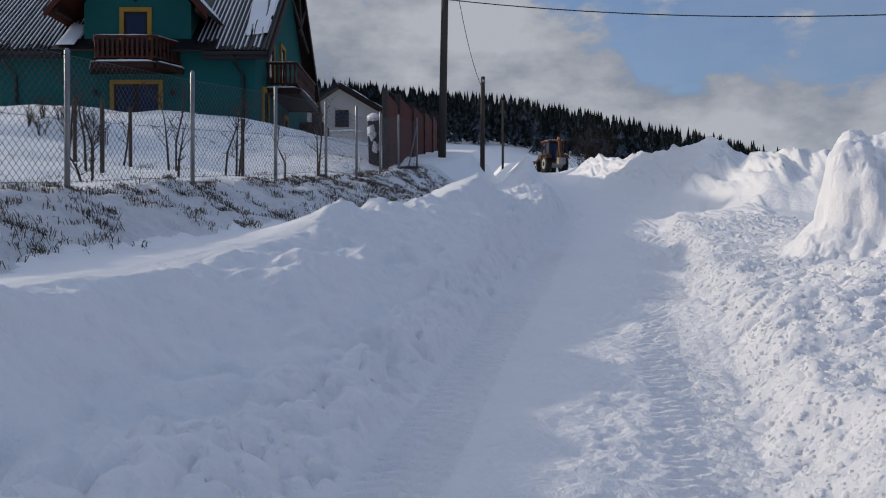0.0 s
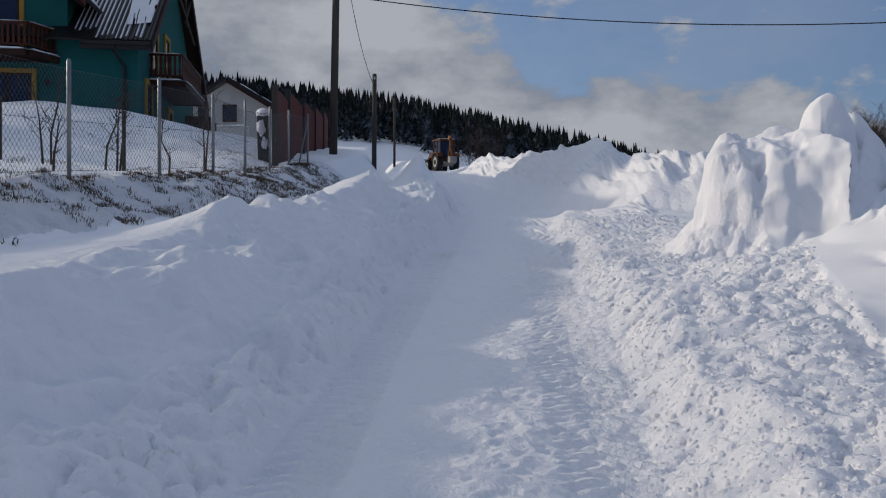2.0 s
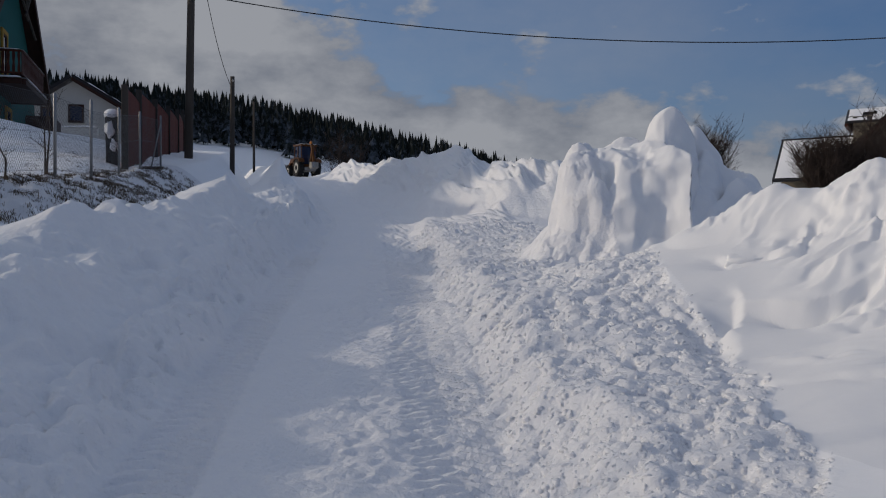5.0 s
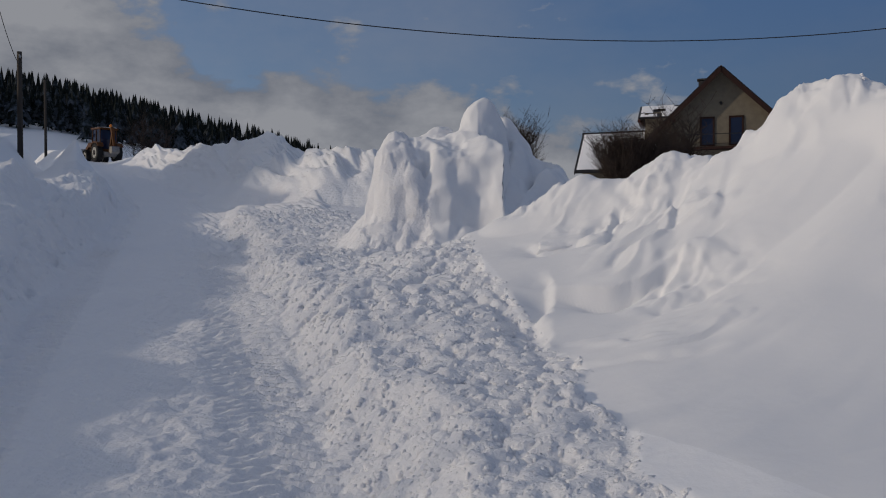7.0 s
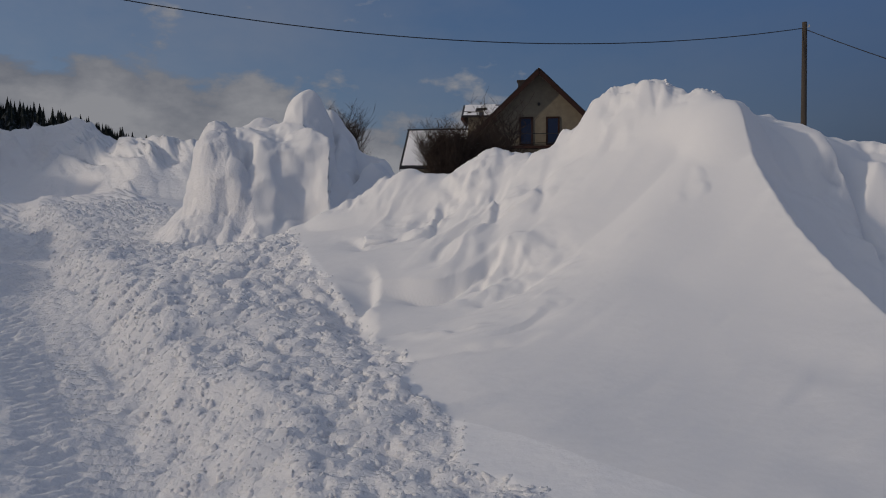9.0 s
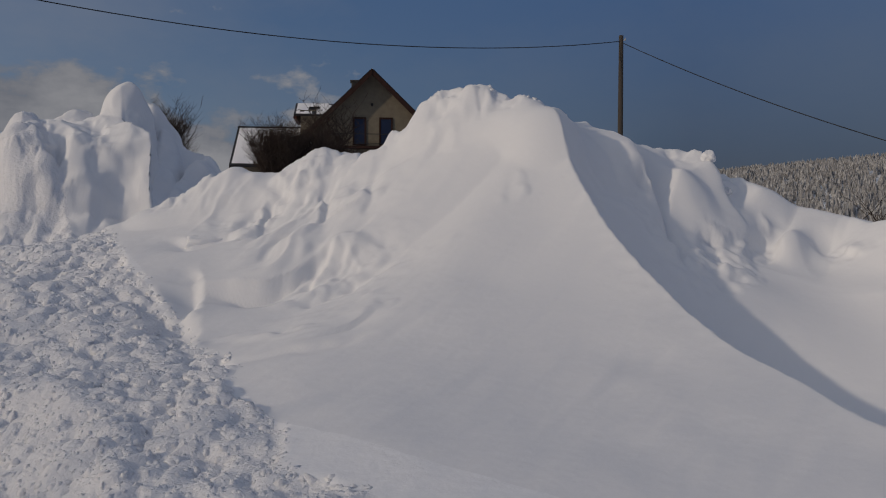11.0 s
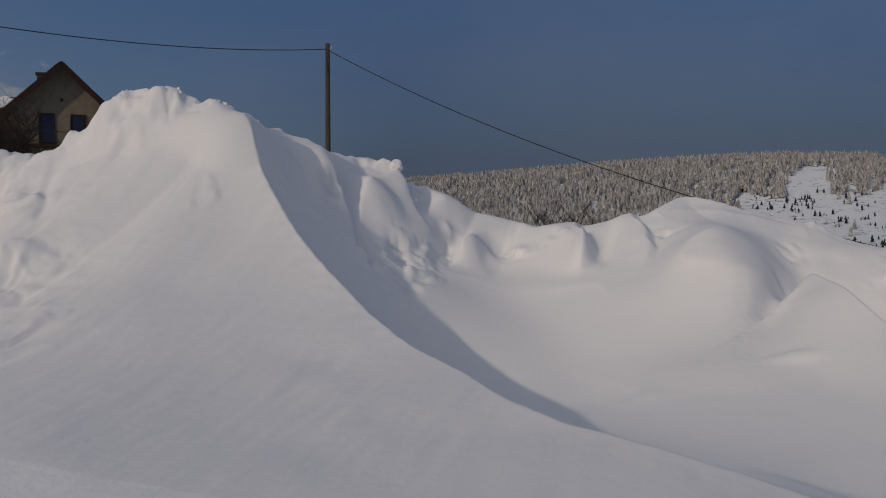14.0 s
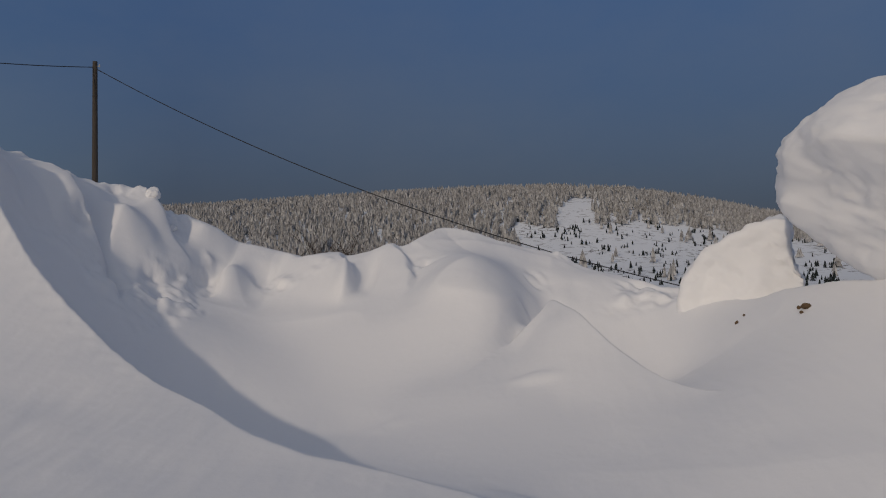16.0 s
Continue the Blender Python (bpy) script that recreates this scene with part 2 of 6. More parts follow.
def land(x, y):
    """The height of the snow before its fine relief."""
    zr = road_height(y)
    xr = np.interp(y, ROAD_Y, ROAD_X)
    cx, cz = np.interp(y, col(CREST_L, 1), col(CREST_L, 0)), np.interp(y, col(CREST_L, 1), col(CREST_L, 2))
    cx = np.where(y < 4.8, np.minimum(xr - 3.2, -2.5 + 0.1 * (y - 4.8)), cx)
    fx, fz = np.interp(y, col(FENCE, 1), col(FENCE, 0)), np.interp(y, col(FENCE, 1), col(FENCE, 2))
    fx = np.minimum(fx, cx - 1.2)
    yard = np.maximum(fz + 0.25, 2.5 + 0.185 * np.clip(y - 9, -60, 22) + 0.03 * np.clip(y - 31, 0, 80))
    toe_x = np.minimum(fx + 1.5, cx - 0.3)
    toe_z = np.minimum(1.06 + 0.082 * y, fz - 0.3)
    bench = np.interp(y, [0, 3.5, 5.0, 6.3, 8.0, 12.0], [0.40, 0.44, 0.50, 0.70, 0.80, 0.80])
    # across the road: place and height of each break of slope, from the yard to the right-hand field
    sq = y * 0.978 + x * 0.208
    edge = berm_edge(y)
    bt = 0.42 + 0.05 * value_noise(y * 0.9, y * 0.0, 5)
    open_berm = smooth((23.0 - y) / 2.2)
    bx = np.interp(y, [-40, 30, 60, 140], [1, 1, 1.4, 1.4])
    jag = 0.10 * fbm(y * 1.1 + 0.4 * x, x * 0.5, 181, 3) + 0.04 * fbm(y * 4, x * 2, 182, 2)
    jag2 = 0.16 * fbm(y * 0.9 + 7, x * 0.4, 183, 3)
    nodes = [(fx - 60, yard + 1.5), (fx - 9, yard), (fx, fz), (toe_x, toe_z), (cx, cz), (np.minimum(xr - np.interp(y, [4.8, 6.3], [2.15, 1.85]), cx + 0.75), zr + bench),
             (xr - 1.12 * bx, zr + 0.03), (xr, zr + 0.03), (xr + 1.14 * bx + 0.7 * jag, zr), (xr + 1.68 * bx + jag + jag2, zr + 0.30 * open_berm + 0.03), (xr + np.maximum(edge - 0.15, 1.9 * bx), zr + bt * open_berm + 0.05 * (1 - open_berm)),
             (xr + edge + 0.35, zr + 0.44 * open_berm + 0.22 * (1 - open_berm)), (xr + edge + 1.2, zr + 0.46)]
    h = nodes[0][1] + 0.0 * x
    for (xa, za), (xb, zb) in zip(nodes, nodes[1:]):
        u = np.clip((x - xa) / (xb - xa), 0, 1)
        h = np.where(x > xa, za + (zb - za) * (0.45 * u + 0.55 * smooth(u)), h)
    # the open field to the right falls gently away
    out = x - (xr + edge + 1.2)
    field = zr + 0.46 + 0.04 * np.clip(out, 0, 2.4) - 0.06 * np.clip(out - 2.4, 0, 2) - 0.045 * np.clip(out - 4.4, 0, 60) - 0.02 * np.clip(out - 60, 0, 300)
    h = np.where(out > 0, field, h)
    return h


def hills(x, y):
    """Height of the two wooded hills, far off, and how far they have taken over."""
    r, az = np.hypot(x, y), np.degrees(np.arctan2(x, y))
    top = np.interp(az, [-80, -44, -32, -22, -10, -7, 4, 10, 17.5, 22, 26, 40], [0.12, 0.14, 0.24, 0.25, 0.165, 0.163, 0.147, 0.128, 0.098, 0.078, 0.05, 0.0])
    rim = np.interp(az, [40, 55, 65, 72, 80, 86, 92, 97, 102, 106, 112, 125], [0.0, 0.048, 0.060, 0.069, 0.079, 0.085, 0.087, 0.083, 0.069, 0.053, 0.042, 0.03])
    wood = (top * 420 - 9) * smooth((r - 60) / 360) + 0.02 * (r - 420) * (r > 420)
    far = -14 + (rim * 1500 + 6) * smooth((r - 560) / 940) ** 1.3
    to_right = smooth((az - 24) / 20)
    return wood * (1 - to_right) + far * to_right, smooth((r - 75) / 190)


def frame_of_road(x, y):
    """Distance right of the road's middle, distance along it, and its right-hand berm's outer edge."""
    xr = np.interp(y, ROAD_Y, ROAD_X)
    return (x - xr) * 0.978, y * 0.978 + x * 0.208, berm_edge(y) * 0.978


def outline(x, y, points):
    """How far a place lies inside a closed outline (negative outside)."""
    p = rounded(points + [points[0]], 4)[:, :2]
    least, inside = np.full(x.shape, 1e9), np.zeros(x.shape, bool)
    for (ax, ay), (bx, by) in zip(p, np.roll(p, -1, axis=0)):
        ex, ey = bx - ax, by - ay
        u = np.clip(((x - ax) * ex + (y - ay) * ey) / (ex * ex + ey * ey + 1e-9), 0, 1)
        least = np.minimum(least, np.hypot(x - ax - u * ex, y - ay - u * ey))
        if abs(ey) > 1e-9:
            inside ^= ((ay > y) != (by > y)) & (x < ax + (y - ay) / ey * ex)
    return np.where(inside, least, -least)


def heap(x, y, h):
    """The tall wind-cut heap: a horn with a winding edge running down from it, lee lobes on one side, a flat shoulder and ribs on the other."""
    box = (x > 3.6) & (x < 10.5) & (y > 8.2) & (y < 15)
    if not box.any():
        return h
    px, py, z = x[box], y[box], h[box]
    qx, qy = px + 0.035 * fbm(px * 1.2, py * 1.2, 151, 2), py + 0.035 * fbm(px * 1.2, py * 1.2, 157, 2)
    base = np.minimum(z, 1.75)
    inside = outline(qx, qy, [(4.95, 11.7, 0), (5.05, 11.25, 0), (5.55, 10.72, 0), (6.1, 10.3, 0), (6.6, 9.85, 0), (7.3, 10.3, 0), (7.4, 11.2, 0), (7.2, 12.6, 0), (6.4, 13.2, 0), (5.5, 12.7, 0)])
    z = np.maximum(z, base + 0.5 * smooth((inside + 0.4) / 0.7) * (inside > -0.4))
    top = 3.2 + 0.15 * np.clip(qx - 5.9, 0, 2) + 0.05 * np.clip(qy - 11.6, 0, 1) + 0.06 * fbm(qx * 2.2, qy * 2.2, 161, 3)
    wide = np.interp(qx, [5.0, 5.6, 6.4], [0.42, 0.55, 0.9])
    z = np.maximum(z, base + (top - base) * np.where(inside > 0, 1 - (1 - np.clip(inside / wide, 0, 1)) ** 1.6, 0))
    z = lump(qx, qy, z, 6.6, 12.2, 0.5, 0.35, 3.55, 0, 0.9, 0.1)
    z = lump(qx, qy, z, 7.0, 11.55, 0.8, 0.7, 3.6, 0, 1.3, 0.2)
    # the winding edge below the horn: everything in its lee falls away, up to the rim of the lee bowl
    d, side, ze, _ = near_line(qx, qy, rounded([(7.6, 12.6, 3.3), (7.3, 12.0, 3.4), (7.1, 11.65, 3.5), (6.82, 11.4, 3.4), (6.7, 11.15, 3.12), (6.72, 10.9, 2.8), (6.86, 10.65, 2.6), (6.68, 10.4, 2.36), (6.4, 9.95, 1.85)], 6))
    cap = ze - 0.55 * d - 0.16 * smooth(d / 0.25)
    over = smooth(side * 1.6 + 0.1) * np.maximum(z - np.maximum(cap, base), 0)
    z = z - over * over / (over + 0.03)
    z = smax(z, ridge(qx, qy, base, [(7.3, 12.3, 3.3), (7.48, 11.9, 3.66), (7.73, 11.6, 3.42), (7.85, 11.28, 3.08), (7.95, 10.88, 2.9), (7.9, 10.5, 2.5), (7.6, 10.1, 2.05)], 0.9, 1.15, 0.9, 1.2, caps=(0.8, 0.5)), 0.1)
    # two lobes curling out of the lee bowl
    z = smax(z, ridge(qx, qy, base, [(7.6, 11.5, 3.3), (7.3, 11.15, 3.0), (7.05, 10.85, 2.72), (6.95, 10.6, 2.55)], 0.5, 0.3, 1.0, 0.8, caps=(0.8, 0.7), domed=True), 0.08)
    z = smax(z, ridge(qx, qy, base, [(7.95, 10.9, 2.9), (7.4, 10.6, 2.62), (6.95, 10.35, 2.32), (6.7, 10.05, 2.0)], 0.45, 0.25, 1.0, 0.8, caps=(0.8, 0.7), domed=True), 0.08)
    z = smax(z, ridge(qx, qy, base, [(7.7, 10.2, 2.2), (7.2, 10.05, 2.1), (6.9, 9.75, 1.9)], 0.4, 0.25, 1.0, 0.8, caps=(0.8, 0.7), domed=True), 0.08)
    z = lump(qx, qy, z, 7.0, 11.56, 0.42, 0.45, 3.97, 0, 0.9, 0.15)
    # a crack and ribs in the shoulder's face
    z = z - 0.45 * np.exp(-(((qx - 5.75) / 0.14) ** 2 + ((qy - 11.2) / 0.16) ** 2))
    z = carve(qx, qy, z, [(5.7, 11.3, 0.1), (5.6, 11.05, 0.26), (5.4, 10.85, 0.22), (5.2, 10.7, 0.05)], 0.2, 0.16, 0.08)
    z = carve(qx, qy, z, [(6.1, 11.1, 0.02), (5.98, 10.85, 0.16), (5.82, 10.6, 0.14), (5.65, 10.4, 0.02)], 0.2, 0.16, 0.08)
    out = h.copy()
    out[box] = z
    return out


def heap_mask(x, y):
    m = np.exp(-(((x - 6.6) / 1.9) ** 2 + ((y - 11.2) / 1.9) ** 2) ** 2)
    bank_x = np.interp(y, col(FAR_BANK, 1), col(FAR_BANK, 0))
    return m, smooth((y - 20.5) / 1.0) * smooth((x - bank_x + 1.7) / 0.8) * smooth((14.5 + 0.2 * y - x) / 4)


def height(x, y, fine=True):
    x, y = np.asarray(x, float), np.asarray(y, float)
    r = np.hypot(x, y)
    h = land(np.clip(x, -60, 140), np.clip(y, -140, 75))
    low = np.minimum(h, 0.66 + 0.06 * y)
    h = heap(x, y, h)
    # the ledge of crusted snow on the left-hand bank
    h = carve(x, y, h, [(-0.4, 7.6, 0.0), (-0.55, 6.75, 0.08), (-0.68, 6.26, 0.17), (-0.89, 5.53, 0.18), (-1.29, 5.09, 0.18), (-1.48, 4.62, 0.18), (-1.6, 3.69, 0.16), (-1.9, 2.4, 0.1)], 0.45, 0.09, 0.06)
    # the far bank beside the road
    h = smax(h, ridge(x, y, h, FAR_BANK, 2.0, 4.0, 1.0, 1.0, wobble=0.2, caps=(0.3, 1)), 0.1)
    # the great drift, with its knife edge running down to the road
    h = smax(h, ridge(x, y, low, [(4.6, 9.0, 1.65), (5.6, 8.05, 2.05), (6.35, 7.2, 2.4), (6.75, 6.4, 2.55), (7.0, 5.7, 2.95), (7.2, 5.0, 3.05), (7.2, 4.55, 2.95), (6.84, 4.03, 2.33), (6.31, 3.33, 1.73), (5.61, 2.33, 1.17),
                                  (5.06, 1.64, 0.99), (4.45, 1.0, 0.89), (3.94, -0.05, 0.79), (3.62, -0.82, 0.69), (3.3, -1.92, 0.6)], 0.9, 3.3, 0.9, 1.4, n=6), 0.02)
    h = smax(h, ridge(x, y, h - 0.01, [(5.5, 8.15, 2.1), (5.9, 7.75, 2.45), (6.2, 7.4, 2.5), (6.36, 6.98, 2.66), (6.58, 6.75, 2.66), (6.72, 6.4, 2.57), (6.92, 6.1, 2.85), (7.0, 5.85, 3.12), (7.15, 5.55, 3.34), (7.3, 5.0, 3.17), (7.22, 4.6, 3.0)], 0.6, 0.55, 0.9, 1.2), 0.05)
    # crusts undercut by the wind on the northern slope
    for line, wide, lip in ((((5.4, 5.66, 0.0), (5.0, 5.72, 0.2), (4.68, 5.9, 0.24), (4.45, 6.2, 0.06)), 0.34, 0.10), (((3.75, 5.35, 0.0), (4.12, 5.78, 0.12), (4.5, 6.25, 0.06)), 0.3, 0.10),
                            (((5.5, 6.7, 0.0), (5.2, 7.0, 0.07), (5.02, 7.25, 0.08), (4.9, 7.6, 0.0)), 0.2, 0.08), 
                            (((5.95, 7.35, 0.0), (5.7, 7.1, 0.08), (5.4, 6.85, 0.06), (5.15, 6.5, 0.0)), 0.22, 0.1), (((6.2, 6.75, 0.0), (5.9, 6.45, 0.08), (5.6, 6.2, 0.06), (5.25, 5.95, 0.0)), 0.22, 0.1),
                            (((6.4, 6.15, 0.0), (6.1, 5.95, 0.06), (5.7, 5.7, 0.0)), 0.2, 0.1), (((4.6, 4.4, 0.0), (4.35, 4.42, 0.05), (4.2, 4.55, 0.0)), 0.14, 0.06), (((4.35, 4.05, 0.0), (4.1, 4.15, 0.035), (3.88, 4.5, 0.035), (3.75, 4.8, 0.0)), 0.16, 0.07)):
        h = carve(x, y, h, list(line), wide, lip, 0.12)
    # the back wall of the hollow
    ramp = ridge(x, y, low, [(7.6, 5.0, 2.95), (8.4, 4.6, 2.8), (9.0, 3.6, 2.5), (9.4, 2.6, 2.0), (9.5, 1.2, 1.9), (9.8, 0.0, 1.95), (9.4, -1.3, 1.6), (8.6, -2.2, 1.45)], 2.5, 3.5, 1.0, 1.15, n=8, caps=(0.4, 1))
    h = smax(h, ramp, 0.1)
    h = smax(h, ridge(x, y, low, [(9.2, -2.0, 1.45), (8.3, -2.4, 1.5), (7.3, -2.95, 1.72), (6.5, -3.4, 1.75), (5.2, -4.5, 1.8)], 2.5, 4.0, 1.0, 1.7, n=8), 0.1)
    h = smax(h, ridge(x, y, h - 0.01, [(7.5, 4.95, 3.1), (8.28, 4.69, 2.99), (8.62, 4.02, 2.89), (8.99, 3.66, 2.75), (9.29, 3.3, 2.41), (9.3, 2.91, 2.23), (9.41, 2.52, 2.16), (9.52, 2.24, 1.9), (9.46, 1.66, 1.98), (9.52, 0.91, 2.11), (10.08, 0.56, 2.25), (9.98, -0.21, 2.06), (9.72, -1.08, 1.8), (9.19, -1.96, 1.59), (8.5, -2.3, 1.5)],
                      1.2, 1.1, 1.0, 1.2, wobble=0.05, caps=(0.3, 1)), 0.06)
    h = lump(x, y, h, 8.95, 0.25, 2.0, 0.95, 2.08, 4, 1.4, 0.5)
    # edges that come down the wall, each cut away on its lee side
    for line, wide, lip in ((((8.45, 4.75, 0.05), (8.2, 4.1, 0.35), (7.9, 3.8, 0.42), (7.5, 3.45, 0.3), (7.1, 3.05, 0.05)), 0.5, 0.12), (((9.0, 3.75, 0.05), (8.85, 3.45, 0.28), (8.75, 3.15, 0.3), (8.4, 2.95, 0.05)), 0.35, 0.08),
                            (((9.3, 2.98, 0.0), (9.0, 2.82, 0.22), (8.75, 2.72, 0.28), (8.4, 2.55, 0.18), (7.9, 2.3, 0.02)), 0.42, 0.15), (((9.5, 1.75, 0.05), (9.1, 1.58, 0.16), (8.7, 1.5, 0.14), (8.2, 1.75, 0.02)), 0.34, 0.12),
                            (((9.6, 1.15, 0.03), (9.2, 0.95, 0.12), (8.6, 0.9, 0.1), (8.0, 1.0, 0.0)), 0.35, 0.1)):
        h = carve(x, y, h, list(line), wide, lip, 0.06)
    h = smax(h, ridge(x, y, low, [(6.63, 0.54, 0.89), (6.9, 0.21, 1.02), (7.48, -0.14, 1.3), (7.95, -0.55, 1.55), (8.5, -0.5, 1.42)], 0.9, 2.4, 1.2, 1.35, n=8, caps=(0.3, 1)), 0.12)
    h = smax(h, ridge(x, y, low, [(8.0, -0.6, 1.62), (7.37, -0.83, 1.45), (6.95, -1.12, 1.19), (6.6, -1.45, 0.98), (6.25, -1.9, 0.86), (5.8, -2.5, 0.72), (5.3, -3.2, 0.6)], 1.5, 2.4, 1.3, 1.4, n=8, caps=(1, 0.6)), 0.2)
    h = carve(x, y, h, [(6.85, 0.5, 0.1), (7.3, 0.2, 0.22), (7.8, -0.12, 0.26), (8.35, -0.25, 0.1)][::-1], 0.4, 0.2)
    h = h - 0.3 * np.exp(-(((x - 7.9) / 0.9) ** 2 + ((y + 1.55) / 0.55) ** 2))
    # the hollow scoured out behind the knife edge
    knife = rounded([(7.25, 4.5, 2.97), (6.84, 4.03, 2.33), (6.31, 3.33, 1.73), (5.61, 2.33, 1.17), (5.06, 1.64, 0.99), (4.45, 1.0, 0.89), (3.94, -0.05, 0.79), (3.62, -0.82, 0.69), (3.3, -1.92, 0.6)], 5)
    box_in = (x > 2.6) & (x < 10) & (y > -4.5) & (y < 5.5)
    if box_in.any():
        px, py = x[box_in], y[box_in]
        d, side, zk, _ = near_line(px, py, knife)
        drop = np.interp(py, [-2.2, -1.0, 0.0, 1.0, 1.7, 2.4, 2.9, 3.4, 4.0, 4.6], [0.0, 0.10, 0.32, 0.60, 0.70, 0.80, 0.82, 0.70, 0.50, 0.05])
        reach = np.interp(py, [-1.0, 0.0, 1.0, 1.7, 2.4, 2.9, 3.4, 4.0], [0.5, 1.1, 1.8, 2.05, 2.2, 2.0, 1.4, 0.6])
        past = np.clip(d - reach, 0, 9)
        cap = zk - drop * (1 - (1 - np.clip(d / np.minimum(0.8, 0.9 * reach), 0, 1)) ** 2) + np.interp(py, [1, 2.5, 4], [0.16, 0.25, 1.2]) * past + 0.4 * past**2
        over = smooth(side * 2 - 0.2) * smooth((4.7 - py) / 0.6) * np.maximum(h[box_in] - cap, 0)
        h[box_in] -= over * over / (over + 0.1)
    for cx, cy, rx, ry, deep in ((7.85, 4.05, 0.3, 0.3, 0.16), (8.72, 3.8, 0.24, 0.3, -0.30), (9.1, 3.42, 0.2, 0.26, -0.24), (8.4, 3.5, 0.22, 0.2, 0.14), (8.92, 2.78, 0.26, 0.14, 0.24), (9.0, 3.02, 0.3, 0.14, -0.18),
                                 (9.3, 2.55, 0.16, 0.14, -0.14), (8.25, 2.5, 0.2, 0.26, 0.12), (8.12, 3.0, 0.16, 0.16, 0.12), (8.95, 1.5, 0.32, 0.10, 0.13), (9.0, 1.28, 0.35, 0.1, -0.14),
                                 (7.7, 0.5, 0.14, 0.22, 0.07), (6.37, 0.57, 0.10, 0.12, 0.10), (6.28, 0.7, 0.1, 0.08, 0.05), (6.76, -0.4, 0.07, 0.18, 0.04)):
        h = h + 0.65 * deep * np.exp(-(((x - cx) / rx) ** 2 + ((y - cy) / ry) ** 2) ** 1.4)
    far, gone = hills(x, y)
    h = h * (1 - gone) + far * gone
    return h + relief(x, y, h) if fine else h


def relief(x, y, h):
    """Clods, tyre marks, crusts and wind marks, by the kind of snow."""
    q, s, edge = frame_of_road(x, y)
    near = smooth((45 - np.hypot(x, y)) / 25)
    cx = np.interp(y, col(CREST_L, 1), col(CREST_L, 0))
    wx, wy = x + 0.3 * fbm(x * 0.8, y * 0.8, 51, 3), y + 0.3 * fbm(x * 0.8, y * 0.8, 57, 3)
    # pushed berm of loose crumbs on the right
    berm = smooth((q - 1.05 + 0.05 * fbm(s * 2, q, 3, 3)) / 0.2) * smooth((edge + 0.05 + 0.13 * fbm(s * 1.7, q, 11, 3) - q) / 0.12) * smooth((23 - y) / 2.0)
    jx, jy = x + 0.03 * fbm(x * 8, y * 8, 34, 2), y + 0.03 * fbm(x * 8, y * 8, 35, 2)
    out = berm * (0.05 * clods(jx / 0.26, jy / 0.26, 21) + 0.045 * clods(jx / 0.12, jy / 0.12, 31) + 0.008 * fbm(x * 12, y * 12, 33, 2) + 0.06 * fbm(x * 1.2, y * 1.2, 7, 3) - 0.05)
    # slope of the bank on the left: tumbled lumps below the bench, a smooth crusted face above
    bank = smooth((-1.10 - q) / 0.2) * smooth((x - cx + 0.05) / 0.25) * smooth((32 - y) / 6)
    bench = q + np.interp(y, [3.5, 5.0, 6.3, 8], [2.1, 2.05, 1.72, 1.72]) + 0.12 * fbm(s * 1.1, q * 0, 48, 3)
    lowbank = bank * smooth(bench / 0.12)
    out = out + lowbank * (0.09 * clods(jx / 0.27, jy / 0.27, 41) + 0.10 * clods(jx / 0.14, jy / 0.14, 43) + 0.06 * clods(jx / 0.08, jy / 0.08, 49) - 0.11)
    out = out + bank * (0.12 * fbm(x * 0.8, y * 0.8, 45, 3) + 0.10 * np.exp(-((bench + 0.07) / 0.09) ** 2) * smooth(fbm(s * 0.9, q * 0, 42, 2) + 0.5))
    upper = bank * (1 - smooth(bench / 0.1))
    out = out + upper * (0.09 * (0.35 - np.abs(fbm(wx * 1.5, wy * 1.1, 46, 4))) + 0.05 * fbm(wx * 3.2, wy * 2.6, 40, 3) - 0.07 * smooth((bench + 0.75) / 0.5))
    crest = np.exp(-(((x - cx - 0.05) / 0.2) ** 2)) * smooth((32 - y) / 6)
    calm = 0.3 + 0.7 * smooth((y - 7.5) / 3)
    out = out + crest * calm * (0.10 * fbm(y * 2.6, x * 1.5, 47, 4) + 0.05 * clods(x / 0.18, y / 0.18, 50))
    # heaps: wind-cut hollows; the far bank in broken blocks
    mound, far_bank = heap_mask(x, y)
    out = out + mound * near * (0.02 * fbm(wx * 3.0, wy * 3.0, 61, 4))
    far_bank = far_bank * smooth((80 - y) / 30)
    out = out + far_bank * (0.2 * fbm(x * 0.55, y * 0.55, 67, 4) + 0.3 * clods(wx / 1.2, wy / 1.0, 69) + 0.14 * (0.4 - np.abs(fbm(wx * 1.5, wy * 1.5, 70, 3))) + 0.06 * fbm(x * 2.5, y * 2.5, 68, 3) - 0.16)
    # crusts breaking through the drift's northern end, in streaks down the slope
    north = smooth((y - 0.35 * x - 2.7) / 1.5) * smooth((9.0 - y) / 1.0) * smooth((q - edge - 0.5) / 0.8) * (1 - mound)
    streak = fbm(wx * 0.8 - wy * 0.4, wy * 2.3 + wx * 0.5, 73, 4)
    out = out + north * (0.04 * fbm(wx * 0.9, wy * 1.2, 71, 3) + 0.10 * (0.45 - np.abs(streak)) + 0.03 * fbm(wx * 4, wy * 5, 72, 3) * smooth(value_noise(x * 1.1, y * 1.1, 74) * 2 + 0.4))
    wall = smooth((x - 7.0) / 0.7) * smooth((5.6 - y) / 0.6) * smooth((h - 1.25) / 0.5) * smooth((11 - x) / 2)
    crusty = smooth(fbm(x * 0.9, y * 0.9, 79, 3) * 2.2 - 0.1)
    out = out + wall * (0.02 * fbm(wx * 1.3, wy * 1.3, 75, 3) + crusty * 0.012 * clods(jx / 0.22, jy / 0.22, 77))
